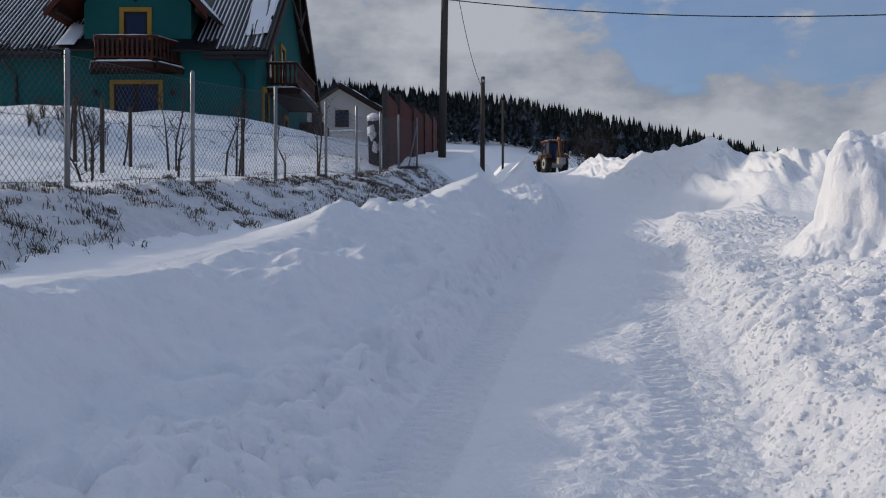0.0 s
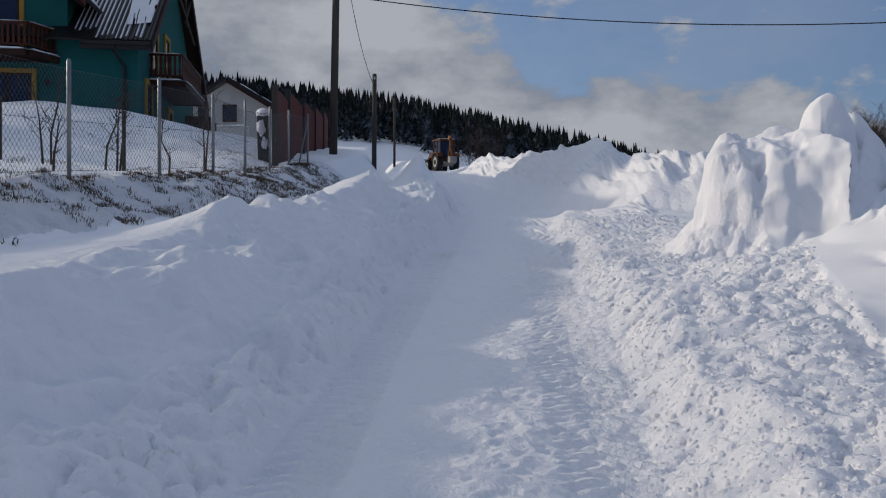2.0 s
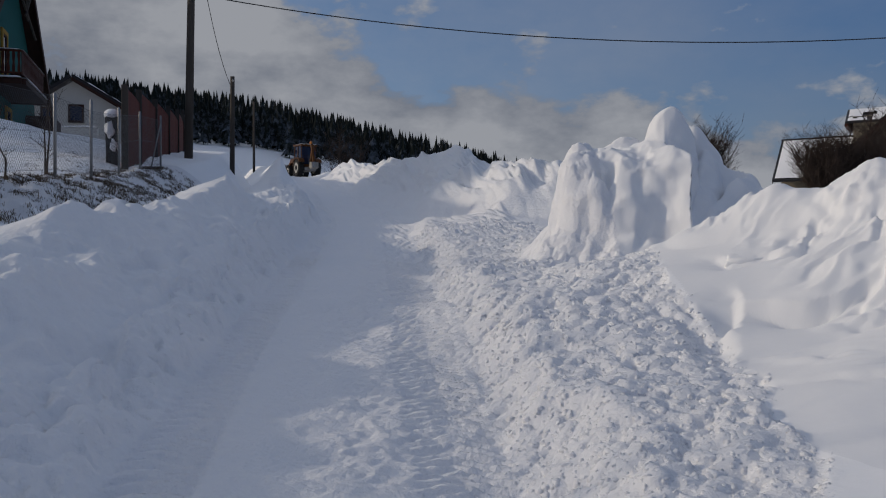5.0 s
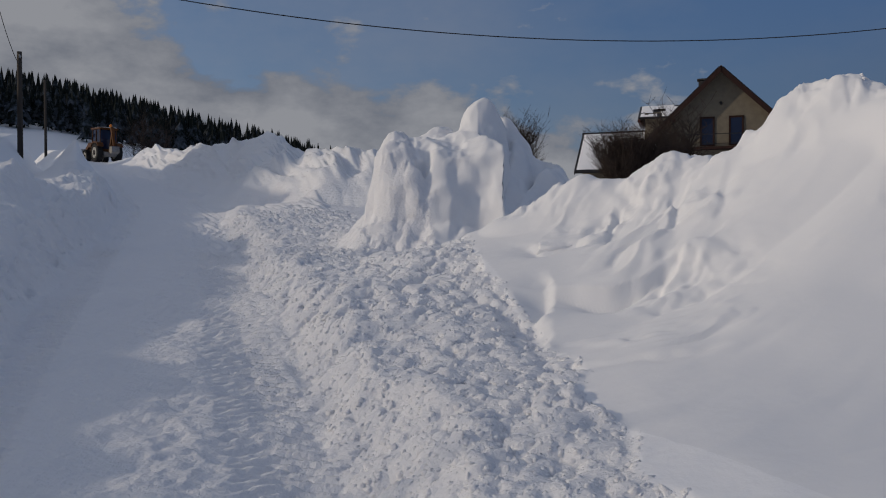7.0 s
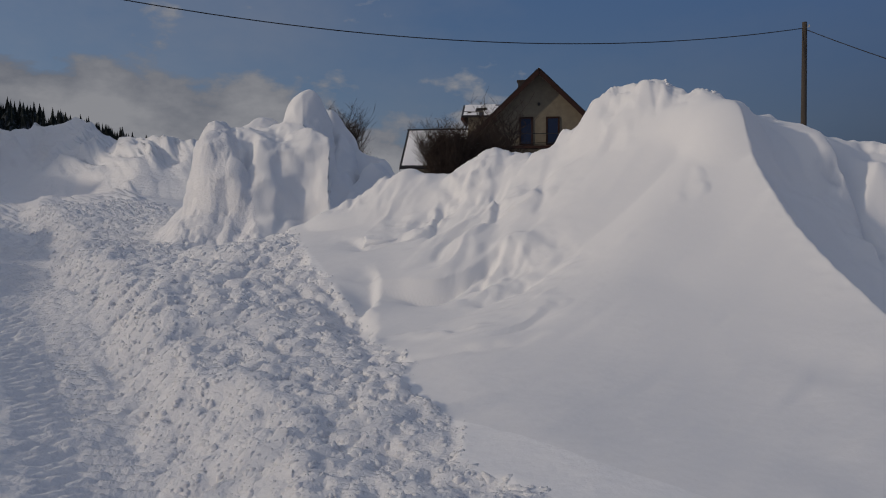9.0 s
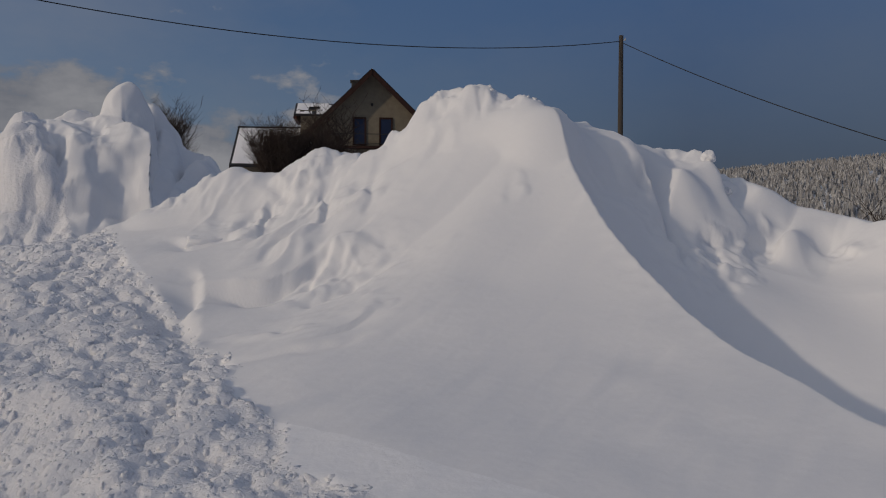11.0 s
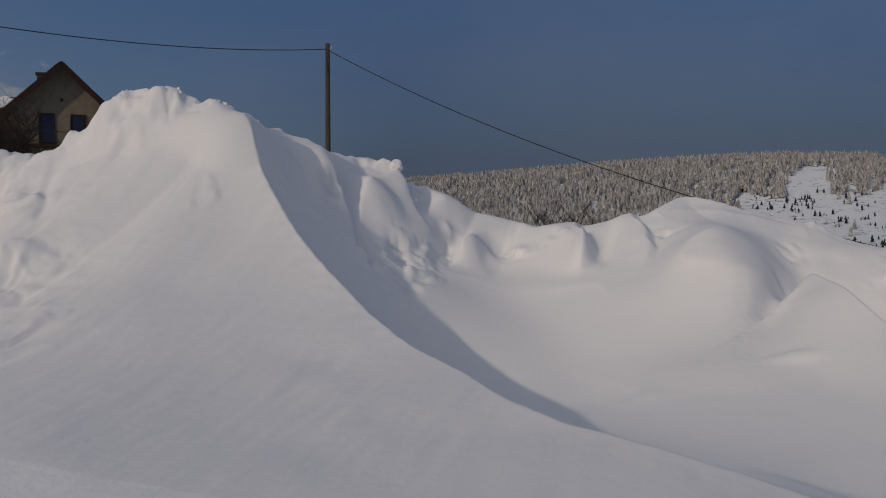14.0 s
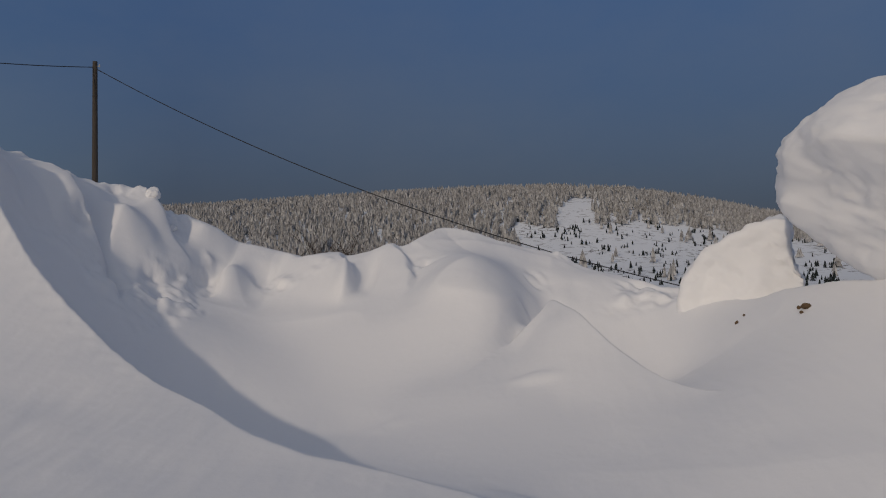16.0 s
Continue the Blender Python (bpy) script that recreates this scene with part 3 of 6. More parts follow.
    crest_line = rounded([(5.5, 8.1, 0), (6.2, 7.95, 0), (6.58, 7.2, 0), (6.7, 6.4, 0), (6.95, 6.0, 0), (7.05, 5.5, 0), (7.3, 4.9, 0)], 4)
    top = (x > 4.5) & (x < 8.5) & (y > 4.2) & (y < 9)
    if top.any():
        d = near_line(x[top], y[top], crest_line)[0]
        out[top] += np.exp(-((d / 0.22) ** 2)) * (0.09 * fbm(x[top] * 3.4, y[top] * 3.4, 76, 4) + 0.05 * clods(x[top] / 0.22, y[top] / 0.22, 78) - 0.02)
    # smooth snow: slow swells and faint wind ripples, a few scoured crusts
    smooth_snow = (1 - np.clip(berm + bank + mound + 0.6 * wall, 0, 1)) * smooth((np.abs(q) - 1.3) / 0.4)
    scour = np.clip(fbm(wx * 1.1 + 0.5 * wy, wy * 1.9, 94, 4) - 0.75, 0, 1)
    out = out + smooth_snow * near * (0.03 * fbm(x * 0.7, y * 0.7, 81, 3) + 0.0035 * fbm(x * 2.0, y * 9.0, 83, 3) + scour * smooth((y - 2) / 2) * (0.03 + 0.05 * fbm(x * 6, y * 6, 95, 2)))
    # road: packed, with tyre marks
    road = smooth((1.2 - np.abs(q)) / 0.12) * smooth((60 - np.abs(y)) / 30)
    for lane, half, wave, deep in ((-0.92, 0.27, 0.15, 0.045), (0.78, 0.32, 0.11, 0.024)):
        inside = smooth((half - np.abs(q - lane + 0.04 * fbm(s * 0.8, q * 0, 85, 2))) / 0.07) * (0.7 + 0.3 * value_noise(x * 1.5, y * 1.5, 86))
        bars = np.sin(2 * math.pi * (s + 0.35 * np.abs(q - lane)) / wave + 0.8 * value_noise(x * 2, y * 2, 88))
        out = out + road * inside * (deep * bars - 0.02)
    rough_half = smooth((q + 0.1 + 0.15 * fbm(s * 0.7, q * 0, 98, 3)) / 0.35)
    out = out + road * (0.02 * fbm(x * 3, y * 3, 87, 4) + (0.016 * clods(jx / 0.075, jy / 0.065, 89) + 0.010 * fbm(x * 11, y * 11, 99, 2)) * (0.12 + 0.88 * rough_half) + 0.02 * fbm(x * 0.8, y * 0.8, 90, 2))
    # turf breaking the snow of the embankment
    fx = np.interp(y, col(FENCE, 1), col(FENCE, 0))
    turf = smooth((x - fx + 0.5) / 0.4) * smooth((fx + 1.5 - x) / 0.4) * smooth((30 - y) / 4)
    out = out + turf * (0.10 * np.abs(fbm(x * 2.2, y * 2.2, 92, 4)) + 0.05 * clods(x / 0.22, y / 0.22, 100) - 0.05)
    out = out + 0.55 * np.exp(-(((x + 8.9) / 1.3) ** 2 + ((y - 20.5) / 1.0) ** 2) ** 1.5)
    yard = smooth((fx - x) / 1.0) * smooth((40 - y) / 6)
    out = out + yard * 0.16 * fbm(x * 0.35, y * 0.35, 93, 4)
    out = out + smooth((y - 26) / 3) * smooth((28.5 - y) / 2) * smooth((x + 16) / 2) * smooth((-9.3 - x) / 2) * 0.4
    return out


def steps(lo, hi, dense, far, grow):
    """Grid lines: dense between lo and hi, ever wider beyond, to far."""
    mid = list(np.arange(lo, hi, dense))
    right, left, d = [hi], [lo - dense], dense
    while right[-1] < far or left[-1] > -far:
        d *= grow
        right.append(right[-1] + d), left.append(left[-1] - d)
    return np.array(left[::-1] + mid + right)


def mesh_object(name, verts, faces, material, normals=None, parent=None):
    me = bpy.data.meshes.new(name)
    verts, faces = np.asarray(verts, np.float32), np.asarray(faces, np.int32)
    k = faces.shape[1]
    me.vertices.add(len(verts)), me.loops.add(faces.size), me.polygons.add(len(faces))
    me.vertices.foreach_set("co", verts.ravel())
    me.loops.foreach_set("vertex_index", faces.ravel())
    me.polygons.foreach_set("loop_start", np.arange(0, faces.size, k, dtype=np.int32))
    me.polygons.foreach_set("use_smooth", np.ones(len(faces), bool))
    me.update(calc_edges=True)
    if normals is not None:
        me.normals_split_custom_set_from_vertices(normals)
    me.materials.append(material)
    ob = new(name, me)
    ob.parent = parent
    return ob

# ---- materials ----
def shader(name, rough=0.6, metal=0.0):
    m = bpy.data.materials.new(name)
    m.use_nodes = True
    b = m.node_tree.nodes["Principled BSDF"]
    b.inputs["Roughness"].default_value, b.inputs["Metallic"].default_value = rough, metal
    b.inputs["Specular IOR Level"].default_value = 0.5 if rough < 0.5 else 0.22
    return m, m.node_tree, b


def noise_node(nt, scale, detail=4.0, rough=0.55, space="Object", stretch=None):
    co = nt.nodes.new("ShaderNodeTexCoord")
    n = nt.nodes.new("ShaderNodeTexNoise")
    n.inputs["Scale"].default_value, n.inputs["Detail"].default_value, n.inputs["Roughness"].default_value = scale, detail, rough
    if stretch:
        mp = nt.nodes.new("ShaderNodeMapping")
        mp.inputs["Scale"].default_value = stretch
        nt.links.new(co.outputs[space], mp.inputs[0])
        nt.links.new(mp.outputs[0], n.inputs[0])
    else:
        nt.links.new(co.outputs[space], n.inputs[0])
    return n.outputs[0]


def ramp(nt, value, lo, hi, a, b):
    r = nt.nodes.new("ShaderNodeValToRGB")
    r.color_ramp.elements[0].position, r.color_ramp.elements[1].position = lo, hi
    r.color_ramp.elements[0].color, r.color_ramp.elements[1].color = (*a, 1), (*b, 1)
    nt.links.new(value, r.inputs[0])
    return r.outputs[0]


def mix(nt, fac, a, b):
    n = nt.nodes.new("ShaderNodeMix")
    n.data_type = "RGBA"
    for k, v in ((0, fac), (6, a), (7, b)):
        if isinstance(v, tuple):
            n.inputs[k].default_value = (*v, 1)
        elif isinstance(v, (int, float)):
            n.inputs[k].default_value = v
        else:
            nt.links.new(v, n.inputs[k])
    return n.outputs[2]


def bump(nt, b, height_value, strength, dist):
    n = nt.nodes.new("ShaderNodeBump")
    n.inputs["Strength"].default_value, n.inputs["Distance"].default_value = strength, dist
    nt.links.new(height_value, n.inputs["Height"])
    old = b.inputs["Normal"].links
    if old:
        nt.links.new(old[0].from_socket, n.inputs["Normal"])
    nt.links.new(n.outputs[0], b.inputs["Normal"])


def worn(name, a, b_col, scale=3.0, rough=0.7, metal=0.0, grain=40.0, relief_mm=2.0, stretch=None):
    """A surface of two related tones, mottled at two scales, with fine relief."""
    m, nt, b = shader(name, rough, metal)
    slow, quick = noise_node(nt, scale, 5, 0.6, stretch=stretch), noise_node(nt, grain, 3, 0.6, stretch=stretch)
    base = mix(nt, ramp(nt, slow, 0.35, 0.68, (0, 0, 0), (1, 1, 1)), a, b_col)
    dark = tuple(c * 0.72 for c in a)
    nt.links.new(mix(nt, ramp(nt, quick, 0.52, 0.75, (0, 0, 0), (0.6, 0.6, 0.6)), base, dark), b.inputs["Base Color"])
    bump(nt, b, quick, 0.6, relief_mm / 1000)
    return m


def snow_material(name, tone_a, tone_b, coarse, fine, coarse_mm, fine_mm):
    m, nt, b = shader(name, 0.62)
    slow = noise_node(nt, 0.8, 4, 0.5)
    nt.links.new(mix(nt, slow, tone_a, tone_b), b.inputs["Base Color"])
    b.inputs["Specular IOR Level"].default_value = 0.3
    bump(nt, b, noise_node(nt, coarse, 5, 0.6), 0.7, coarse_mm / 1000)
    bump(nt, b, noise_node(nt, fine, 3, 0.7), 0.5, fine_mm / 1000)
    return m


SNOW = snow_material("drifted_snow", (0.80, 0.81, 0.83), (0.84, 0.84, 0.85), 5.0, 120.0, 8, 1.0)
CLOD_SNOW = snow_material("broken_snow", (0.79, 0.80, 0.83), (0.84, 0.84, 0.86), 24.0, 70.0, 26, 5.0)
PACKED = snow_material("packed_snow", (0.81, 0.82, 0.85), (0.86, 0.86, 0.88), 14.0, 45.0, 45, 9.0)
BANK_SNOW = snow_material("bank_snow", (0.80, 0.82, 0.85), (0.85, 0.85, 0.87), 9.0, 45.0, 50, 8)


def land_material():
    """Snow with the vegetation of far slopes showing through: open fields, bare scrub."""
    m, nt, b = shader("snowy_land", 0.75)
    big, small = noise_node(nt, 0.012, 6, 0.6), noise_node(nt, 0.11, 5, 0.65)
    scrub = ramp(nt, small, 0.54, 0.62, (0.84, 0.86, 0.88), (0.12, 0.10, 0.085))
    snowy = mix(nt, noise_node(nt, 0.8, 4, 0.5), (0.86, 0.87, 0.89), (0.9, 0.9, 0.91))
    co = nt.nodes.new("ShaderNodeTexCoord")
    dist = nt.nodes.new("ShaderNodeVectorMath")
    dist.operation = "LENGTH"
    nt.links.new(co.outputs["Object"], dist.inputs[0])
    way = nt.nodes.new("ShaderNodeMapRange")
    way.inputs[1].default_value, way.inputs[2].default_value = 330, 520
    nt.links.new(dist.outputs[1], way.inputs[0])
    scrubby = mix(nt, ramp(nt, big, 0.42, 0.62, (0, 0, 0), (1, 1, 1)), (0.84, 0.86, 0.88), scrub)
    nt.links.new(mix(nt, way.outputs[0], snowy, scrubby), b.inputs["Base Color"])
    b.inputs["Specular IOR Level"].default_value = 0.3
    bump(nt, b, noise_node(nt, 6.0, 5, 0.6), 0.7, 0.014)
    bump(nt, b, noise_node(nt, 90.0, 3, 0.6), 0.5, 0.002)
    return m


LAND = land_material()


def turf_material():
    """Thin snow on a grassy slope: dark frosted tufts show through in slanting streaks."""
    m, nt, b = shader("thinly_snowed_turf", 0.85)
    tufts, blades = noise_node(nt, 2.6, 6, 0.68, stretch=(1.0, 0.6, 1.6)), noise_node(nt, 16.0, 5, 0.75, stretch=(1.2, 0.4, 0.8))
    add = nt.nodes.new("ShaderNodeMath")
    add.operation = "MULTIPLY_ADD"
    nt.links.new(blades, add.inputs[0])
    add.inputs[1].default_value = 1.1
    nt.links.new(tufts, add.inputs[2])
    straw = mix(nt, noise_node(nt, 30.0, 3, 0.6), (0.10, 0.075, 0.055), (0.22, 0.18, 0.15))
    nt.links.new(mix(nt, ramp(nt, add.outputs[0], 1.06, 1.24, (0, 0, 0), (1, 1, 1)), (0.78, 0.79, 0.82), straw), b.inputs["Base Color"])
    bump(nt, b, add.outputs[0], 0.8, 0.06)
    return m


TURF = turf_material()


def dusted(name, colour, dark, frost, scale, lo=0.2, hi=0.75):
    """Foliage with snow lying on whatever faces up, in patches."""
    m, nt, b = shader(name, 0.9)
    geo = nt.nodes.new("ShaderNodeNewGeometry")
    sep = nt.nodes.new("ShaderNodeSeparateXYZ")
    nt.links.new(geo.outputs["Normal"], sep.inputs[0])
    add = nt.nodes.new("ShaderNodeMath")
    add.operation = "MULTIPLY_ADD"
    nt.links.new(noise_node(nt, scale, 3, 0.6), add.inputs[0])
    add.inputs[1].default_value = 1.3
    nt.links.new(sep.outputs[2], add.inputs[2])
    sub = nt.nodes.new("ShaderNodeMath")
    sub.operation = "SUBTRACT"
    nt.links.new(add.outputs[0], sub.inputs[0])
    sub.inputs[1].default_value = 0.65
    leafy = nt.nodes.new("ShaderNodeMix")
    leafy.data_type = "RGBA"
    nt.links.new(geo.outputs["Random Per Island"], leafy.inputs[0])
    leafy.inputs[6].default_value, leafy.inputs[7].default_value = (*colour, 1), (*dark, 1)
    nt.links.new(mix(nt, ramp(nt, sub.outputs[0], lo, hi, (0, 0, 0), (1, 1, 1)), leafy.outputs[2], frost), b.inputs["Base Color"])
    return m


SPRUCE = dusted("dark_spruce", (0.006, 0.011, 0.009), (0.014, 0.018, 0.015), (0.20, 0.23, 0.28), 0.6, 0.18, 0.85)
FROSTED = dusted("frosted_spruce", (0.34, 0.34, 0.34), (0.17, 0.165, 0.165), (0.70, 0.70, 0.71), 0.25, 0.05, 0.75)
BARK = worn("dark_bark", (0.05, 0.035, 0.025), (0.09, 0.07, 0.055), 5, 0.9, grain=60, relief_mm=4)
TWIG = worn("dark_twigs", (0.035, 0.025, 0.02), (0.07, 0.05, 0.04), 5, 0.9, grain=60)
STRAW = worn("dry_grass", (0.15, 0.115, 0.08), (0.07, 0.055, 0.04), 2, 0.9, grain=30)
TEAL = worn("teal_render", (0.0124, 0.0961, 0.093), (0.01612, 0.1116, 0.1066), 0.7, 0.9, grain=90, relief_mm=3)
CREAM = worn("cream_render", (0.20, 0.172, 0.125), (0.155, 0.134, 0.10), 2.5, 0.9, grain=30, relief_mm=3)
WHITE_WALL = worn("white_render", (0.496, 0.496, 0.48), (0.432, 0.432, 0.424), 0.5, 0.9, grain=60, relief_mm=3)
YELLOW_TRIM = worn("ochre_trim", (0.375, 0.2325, 0.045), (0.33, 0.2025, 0.0375), 2, 0.8, grain=70)
ROOF = worn("dark_roof_sheet", (0.0132, 0.012, 0.0132), (0.021, 0.018, 0.018), 1.2, 0.45, 0.3, grain=30)
TIMBER = worn("red_brown_timber", (0.075, 0.02025, 0.0105), (0.0525, 0.015, 0.00825), 4, 0.6, grain=50, stretch=(1, 1, 0.15))
DARK_TIMBER = worn("dark_timber", (0.02475, 0.0099, 0.0066), (0.0385, 0.0154, 0.0099), 4, 0.65, grain=50, stretch=(1, 1, 0.15))
RED_PANEL = worn("rust_red_boards", (0.1092, 0.01755, 0.00858), (0.0741, 0.01248, 0.00702), 2, 0.7, grain=25, stretch=(1, 1, 0.1))
GALV = worn("galvanised_steel", (0.252, 0.258, 0.264), (0.204, 0.21, 0.222), 7, 0.45, 0.75, grain=90, relief_mm=0.6)
WIRE = worn("fence_wire", (0.088, 0.09075, 0.0935), (0.066, 0.066, 0.0715), 7, 0.5, 0.6, grain=90, relief_mm=0.3)
CABLE = worn("black_cable", (0.018, 0.018, 0.02), (0.03, 0.03, 0.03), 3, 0.6, grain=60, relief_mm=0.3)
POLE_WOOD = worn("weathered_pole", (0.075, 0.06375, 0.0525), (0.04875, 0.04125, 0.036), 3, 0.85, grain=40, stretch=(1, 1, 0.08), relief_mm=5)
STONE = worn("dark_stone", (0.03, 0.0275, 0.025), (0.05, 0.045, 0.0425), 6, 0.9, grain=30, relief_mm=10)
DIGGER = worn("orange_yellow_paint", (0.115, 0.04, 0.006), (0.075, 0.026, 0.005), 2, 0.5, grain=30)
RUBBER = worn("black_rubber", (0.018, 0.018, 0.018), (0.04, 0.04, 0.042), 6, 0.85, grain=30, relief_mm=6)
STEEL = worn("worn_steel", (0.22, 0.21, 0.2), (0.35, 0.34, 0.33), 4, 0.5, 0.6, grain=40)
PALE_RIM = worn("pale_rim_paint", (0.45, 0.44, 0.41), (0.36, 0.35, 0.32), 5, 0.55, grain=40)
DIRT = worn("frozen_soil", (0.14, 0.09, 0.05), (0.07, 0.05, 0.035), 9, 0.95, grain=40, relief_mm=10)
CURTAIN = worn("pale_curtain", (0.1575, 0.162, 0.18), (0.117, 0.1215, 0.1395), 3, 0.9, grain=14, stretch=(1, 1, 0.1))


def glass_material():
    m, nt, b = shader("window_glass", 0.06)
    b.inputs["Base Color"].default_value = (0.018, 0.026, 0.055, 1)
    b.inputs["Specular IOR Level"].default_value = 0.35
    bump(nt, b, noise_node(nt, 1.2, 2, 0.5), 0.1, 0.003)
    return m


GLASS = glass_material()
BEACON = worn("amber_lens", (0.75, 0.24, 0.03), (0.6, 0.18, 0.02), 3, 0.25, grain=20)

# ---- terrain ----
gx, gy = steps(-2.6, 10.2, 0.024, 3200, 1.05), steps(-3.2, 13.2, 0.024, 3200, 1.04)
GX, GY = np.meshgrid(gx, gy)
GZ = height(GX, GY)


def blurred(field, n):
    """Mean over n x n cells, by running sums."""
    for axis in (0, 1):
        pad = [(0, 0)] * field.ndim
        pad[axis] = (n // 2 + 1, n // 2)
        run = np.cumsum(np.pad(field, pad, mode="edge"), axis=axis)
        field = (np.take(run, np.arange(n, run.shape[axis]), axis=axis) - np.take(run, np.arange(run.shape[axis] - n), axis=axis)) / n
    return field


# wind has smoothed the floor of the hollow
FLOOR = smooth((GX - 5.6 - 0.62 * GY) / 0.6) * smooth((GX - 5.4) / 0.5) * smooth((9.0 - GX) / 0.6) * smooth((GY + 0.2) / 0.5) * smooth((3.2 - GY) / 0.6) * smooth((1.75 - GZ) / 0.4)
GZ = GZ + FLOOR * (blurred(blurred(GZ, 25), 25) - GZ)
MOUTH = smooth(1.6 - np.sqrt(((GX - 5.75) / 0.8) ** 2 + ((GY - 0.1) / 0.75) ** 2))
GZ = GZ + MOUTH * (blurred(blurred(GZ, 55), 41) - 0.04 - GZ)
dzx, dzy = np.gradient(GZ, axis=1) / np.gradient(GX, axis=1), np.gradient(GZ, axis=0) / np.gradient(GY, axis=0)
GN = np.dstack([-dzx, -dzy, np.ones_like(GZ)])
GN = (GN / np.linalg.norm(GN, axis=2, keepdims=True)).reshape(-1, 3)
GP = np.dstack([GX, GY, GZ]).reshape(-1, 3)


def swell(points, normals):
    """Push steep snow faces in and out along their slope, so that lumps and hollows lie on them at every height."""
    x, y, z = points.T
    q, s, e = frame_of_road(x, y)
    mound, far_bank = heap_mask(x, y)
    cx = np.interp(y, col(CREST_L, 1), col(CREST_L, 0))
    wall = smooth((x - 7.0) / 0.7) * smooth((5.6 - y) / 0.6) * smooth((z - 1.0) / 0.5) * smooth((11.5 - x) / 1.5) * smooth((y + 4) / 0.8)
    north = smooth((y - 0.35 * x - 2.5) / 1.5) * smooth((9.2 - y) / 1.0) * smooth((q - e - 0.5) / 0.8) * (1 - mound) * smooth((8 - x) / 1.0)
    bank = smooth((-1.15 - q) / 0.2) * smooth((x - cx + 0.05) / 0.3) * smooth((32 - y) / 6)
    far_bank = far_bank * smooth((60 - y) / 20)
    crust = smooth(solid_fbm(x * 1.0, y * 1.0, z * 1.0, 301, 2) * 2.4 + 0.15)
    broad, mid = solid_fbm(x * 1.25, y * 1.25, z * 1.25, 311, 3), solid_fbm(x * 3.1, y * 3.1, z * 3.1, 321, 3)
    fine = solid_fbm(x * 8.5, y * 8.5, z * 8.5, 331, 2)
    edgy = 0.5 - np.abs(solid_fbm(x * 1.8, y * 1.8, z * 2.2, 341, 3))
    scoop = 0.42 - np.abs(solid_fbm(x * 1.05 + 3.3, y * 1.05, z * 1.15, 351, 2))
    horn = 1 - 0.7 * np.exp(-((x - 7.0) ** 2 + (y - 11.55) ** 2) / 0.2)
    move = mound * horn * (0.10 * broad + 0.14 * scoop + 0.08 * edgy + 0.04 * mid * crust + 0.018 * fine * crust)
    patch = smooth(solid_fbm(x * 1.3, y * 1.3, z * 1.3, 361, 2) * 3.0 - 0.9)
    move = move + wall * (1 - mound) * (0.02 * broad + 0.05 * scoop + patch * (0.06 * mid + 0.03 * fine))
    move = move + north * (0.02 * broad + 0.03 * scoop + 0.03 * edgy + patch * (0.05 * mid + 0.03 * fine))
    move = move + bank * (0.05 * broad + 0.04 * mid + 0.02 * fine + 0.05 * edgy) + far_bank * (0.2 * broad + 0.2 * edgy + 0.1 * mid)
    return points + normals * move[:, None]


GN = blurred(GN.reshape(GZ.shape + (3,)), 15).reshape(-1, 3)
GN /= np.linalg.norm(GN, axis=1, keepdims=True)
near_pts = (np.hypot(GP[:, 0], GP[:, 1]) < 70) & (GP[:, 0] > -6)
GP[near_pts] = swell(GP[near_pts], GN[near_pts])
grid = GP.reshape(GZ.shape + (3,))
GN = np.cross(np.gradient(grid, axis=1), np.gradient(grid, axis=0)).reshape(-1, 3)
GN /= np.linalg.norm(GN, axis=1, keepdims=True)
idx = np.arange(GZ.size).reshape(GZ.shape)
quads = np.dstack([idx[:-1, :-1], idx[:-1, 1:], idx[1:, 1:], idx[1:, :-1]]).reshape(-1, 4)
mid = GP[quads].mean(axis=1)
Q, S, E = frame_of_road(mid[:, 0], mid[:, 1])
CXL = np.interp(mid[:, 1], col(CREST_L, 1), col(CREST_L, 0))
X, Y = mid[:, 0], mid[:, 1]
zone = np.zeros(len(quads), int)
zone[(Y > -20) & (Y < 30) & (Q < -1.14) & (X > np.minimum(CXL, -0.1 + CXL) - 0.25)] = 2
zone[(np.abs(Q) <= 1.14) & (Y > -40) & (Y < 75)] = 1
zone[(Q > 1.14) & (Q < E - 0.02 + 0.1 * fbm(S * 1.7, Q, 11, 3)) & (Y > -20) & (Y < 23)] = 3
FB = np.interp(Y, col(FAR_BANK, 1), col(FAR_BANK, 0))
zone[(zone == 0) & (Q > 1.14) & (Y >= 15.0) & (Y < 68) & (X < FB + 3.5)] = 4
zone[(zone == 0) & (Q > E) & (((X - 6.9) / 2.6) ** 2 + ((Y - 11.4) / 2.4) ** 2 < 1)] = 5
zone[(zone == 0) & (Q > E) & (Y > 3.2 - 1.35 * (X - 6.5)) & (Y < 13) & (X < 10) & (Y > -3.2) & (X < 7.6 + 0.12 * Y)] = 6
zone[(zone == 0) & (Q > E) & (Y > -3.9) & (Y < 9) & (X < 11.5) & (X > 3.0)] = 7


FX = np.interp(Y, col(FENCE, 1), col(FENCE, 0))
EDGE = 0.25 * fbm(X * 1.5, Y * 1.5, 171, 3)
zone[(zone == 0) & (X > FX - 0.55 + EDGE) & (X < FX + 1.35 + EDGE) & (Y > 1.5) & (Y < 30)] = 8


def terrain_piece(k, name, mat, label, category, kind=""):
    faces = quads[zone == k]
    used, inverse = np.unique(faces, return_inverse=True)
    ob = mesh_object(name, GP[used], inverse.reshape(-1, 4), mat, GN[used])
    return tagged(ob, label, category, kind=kind)


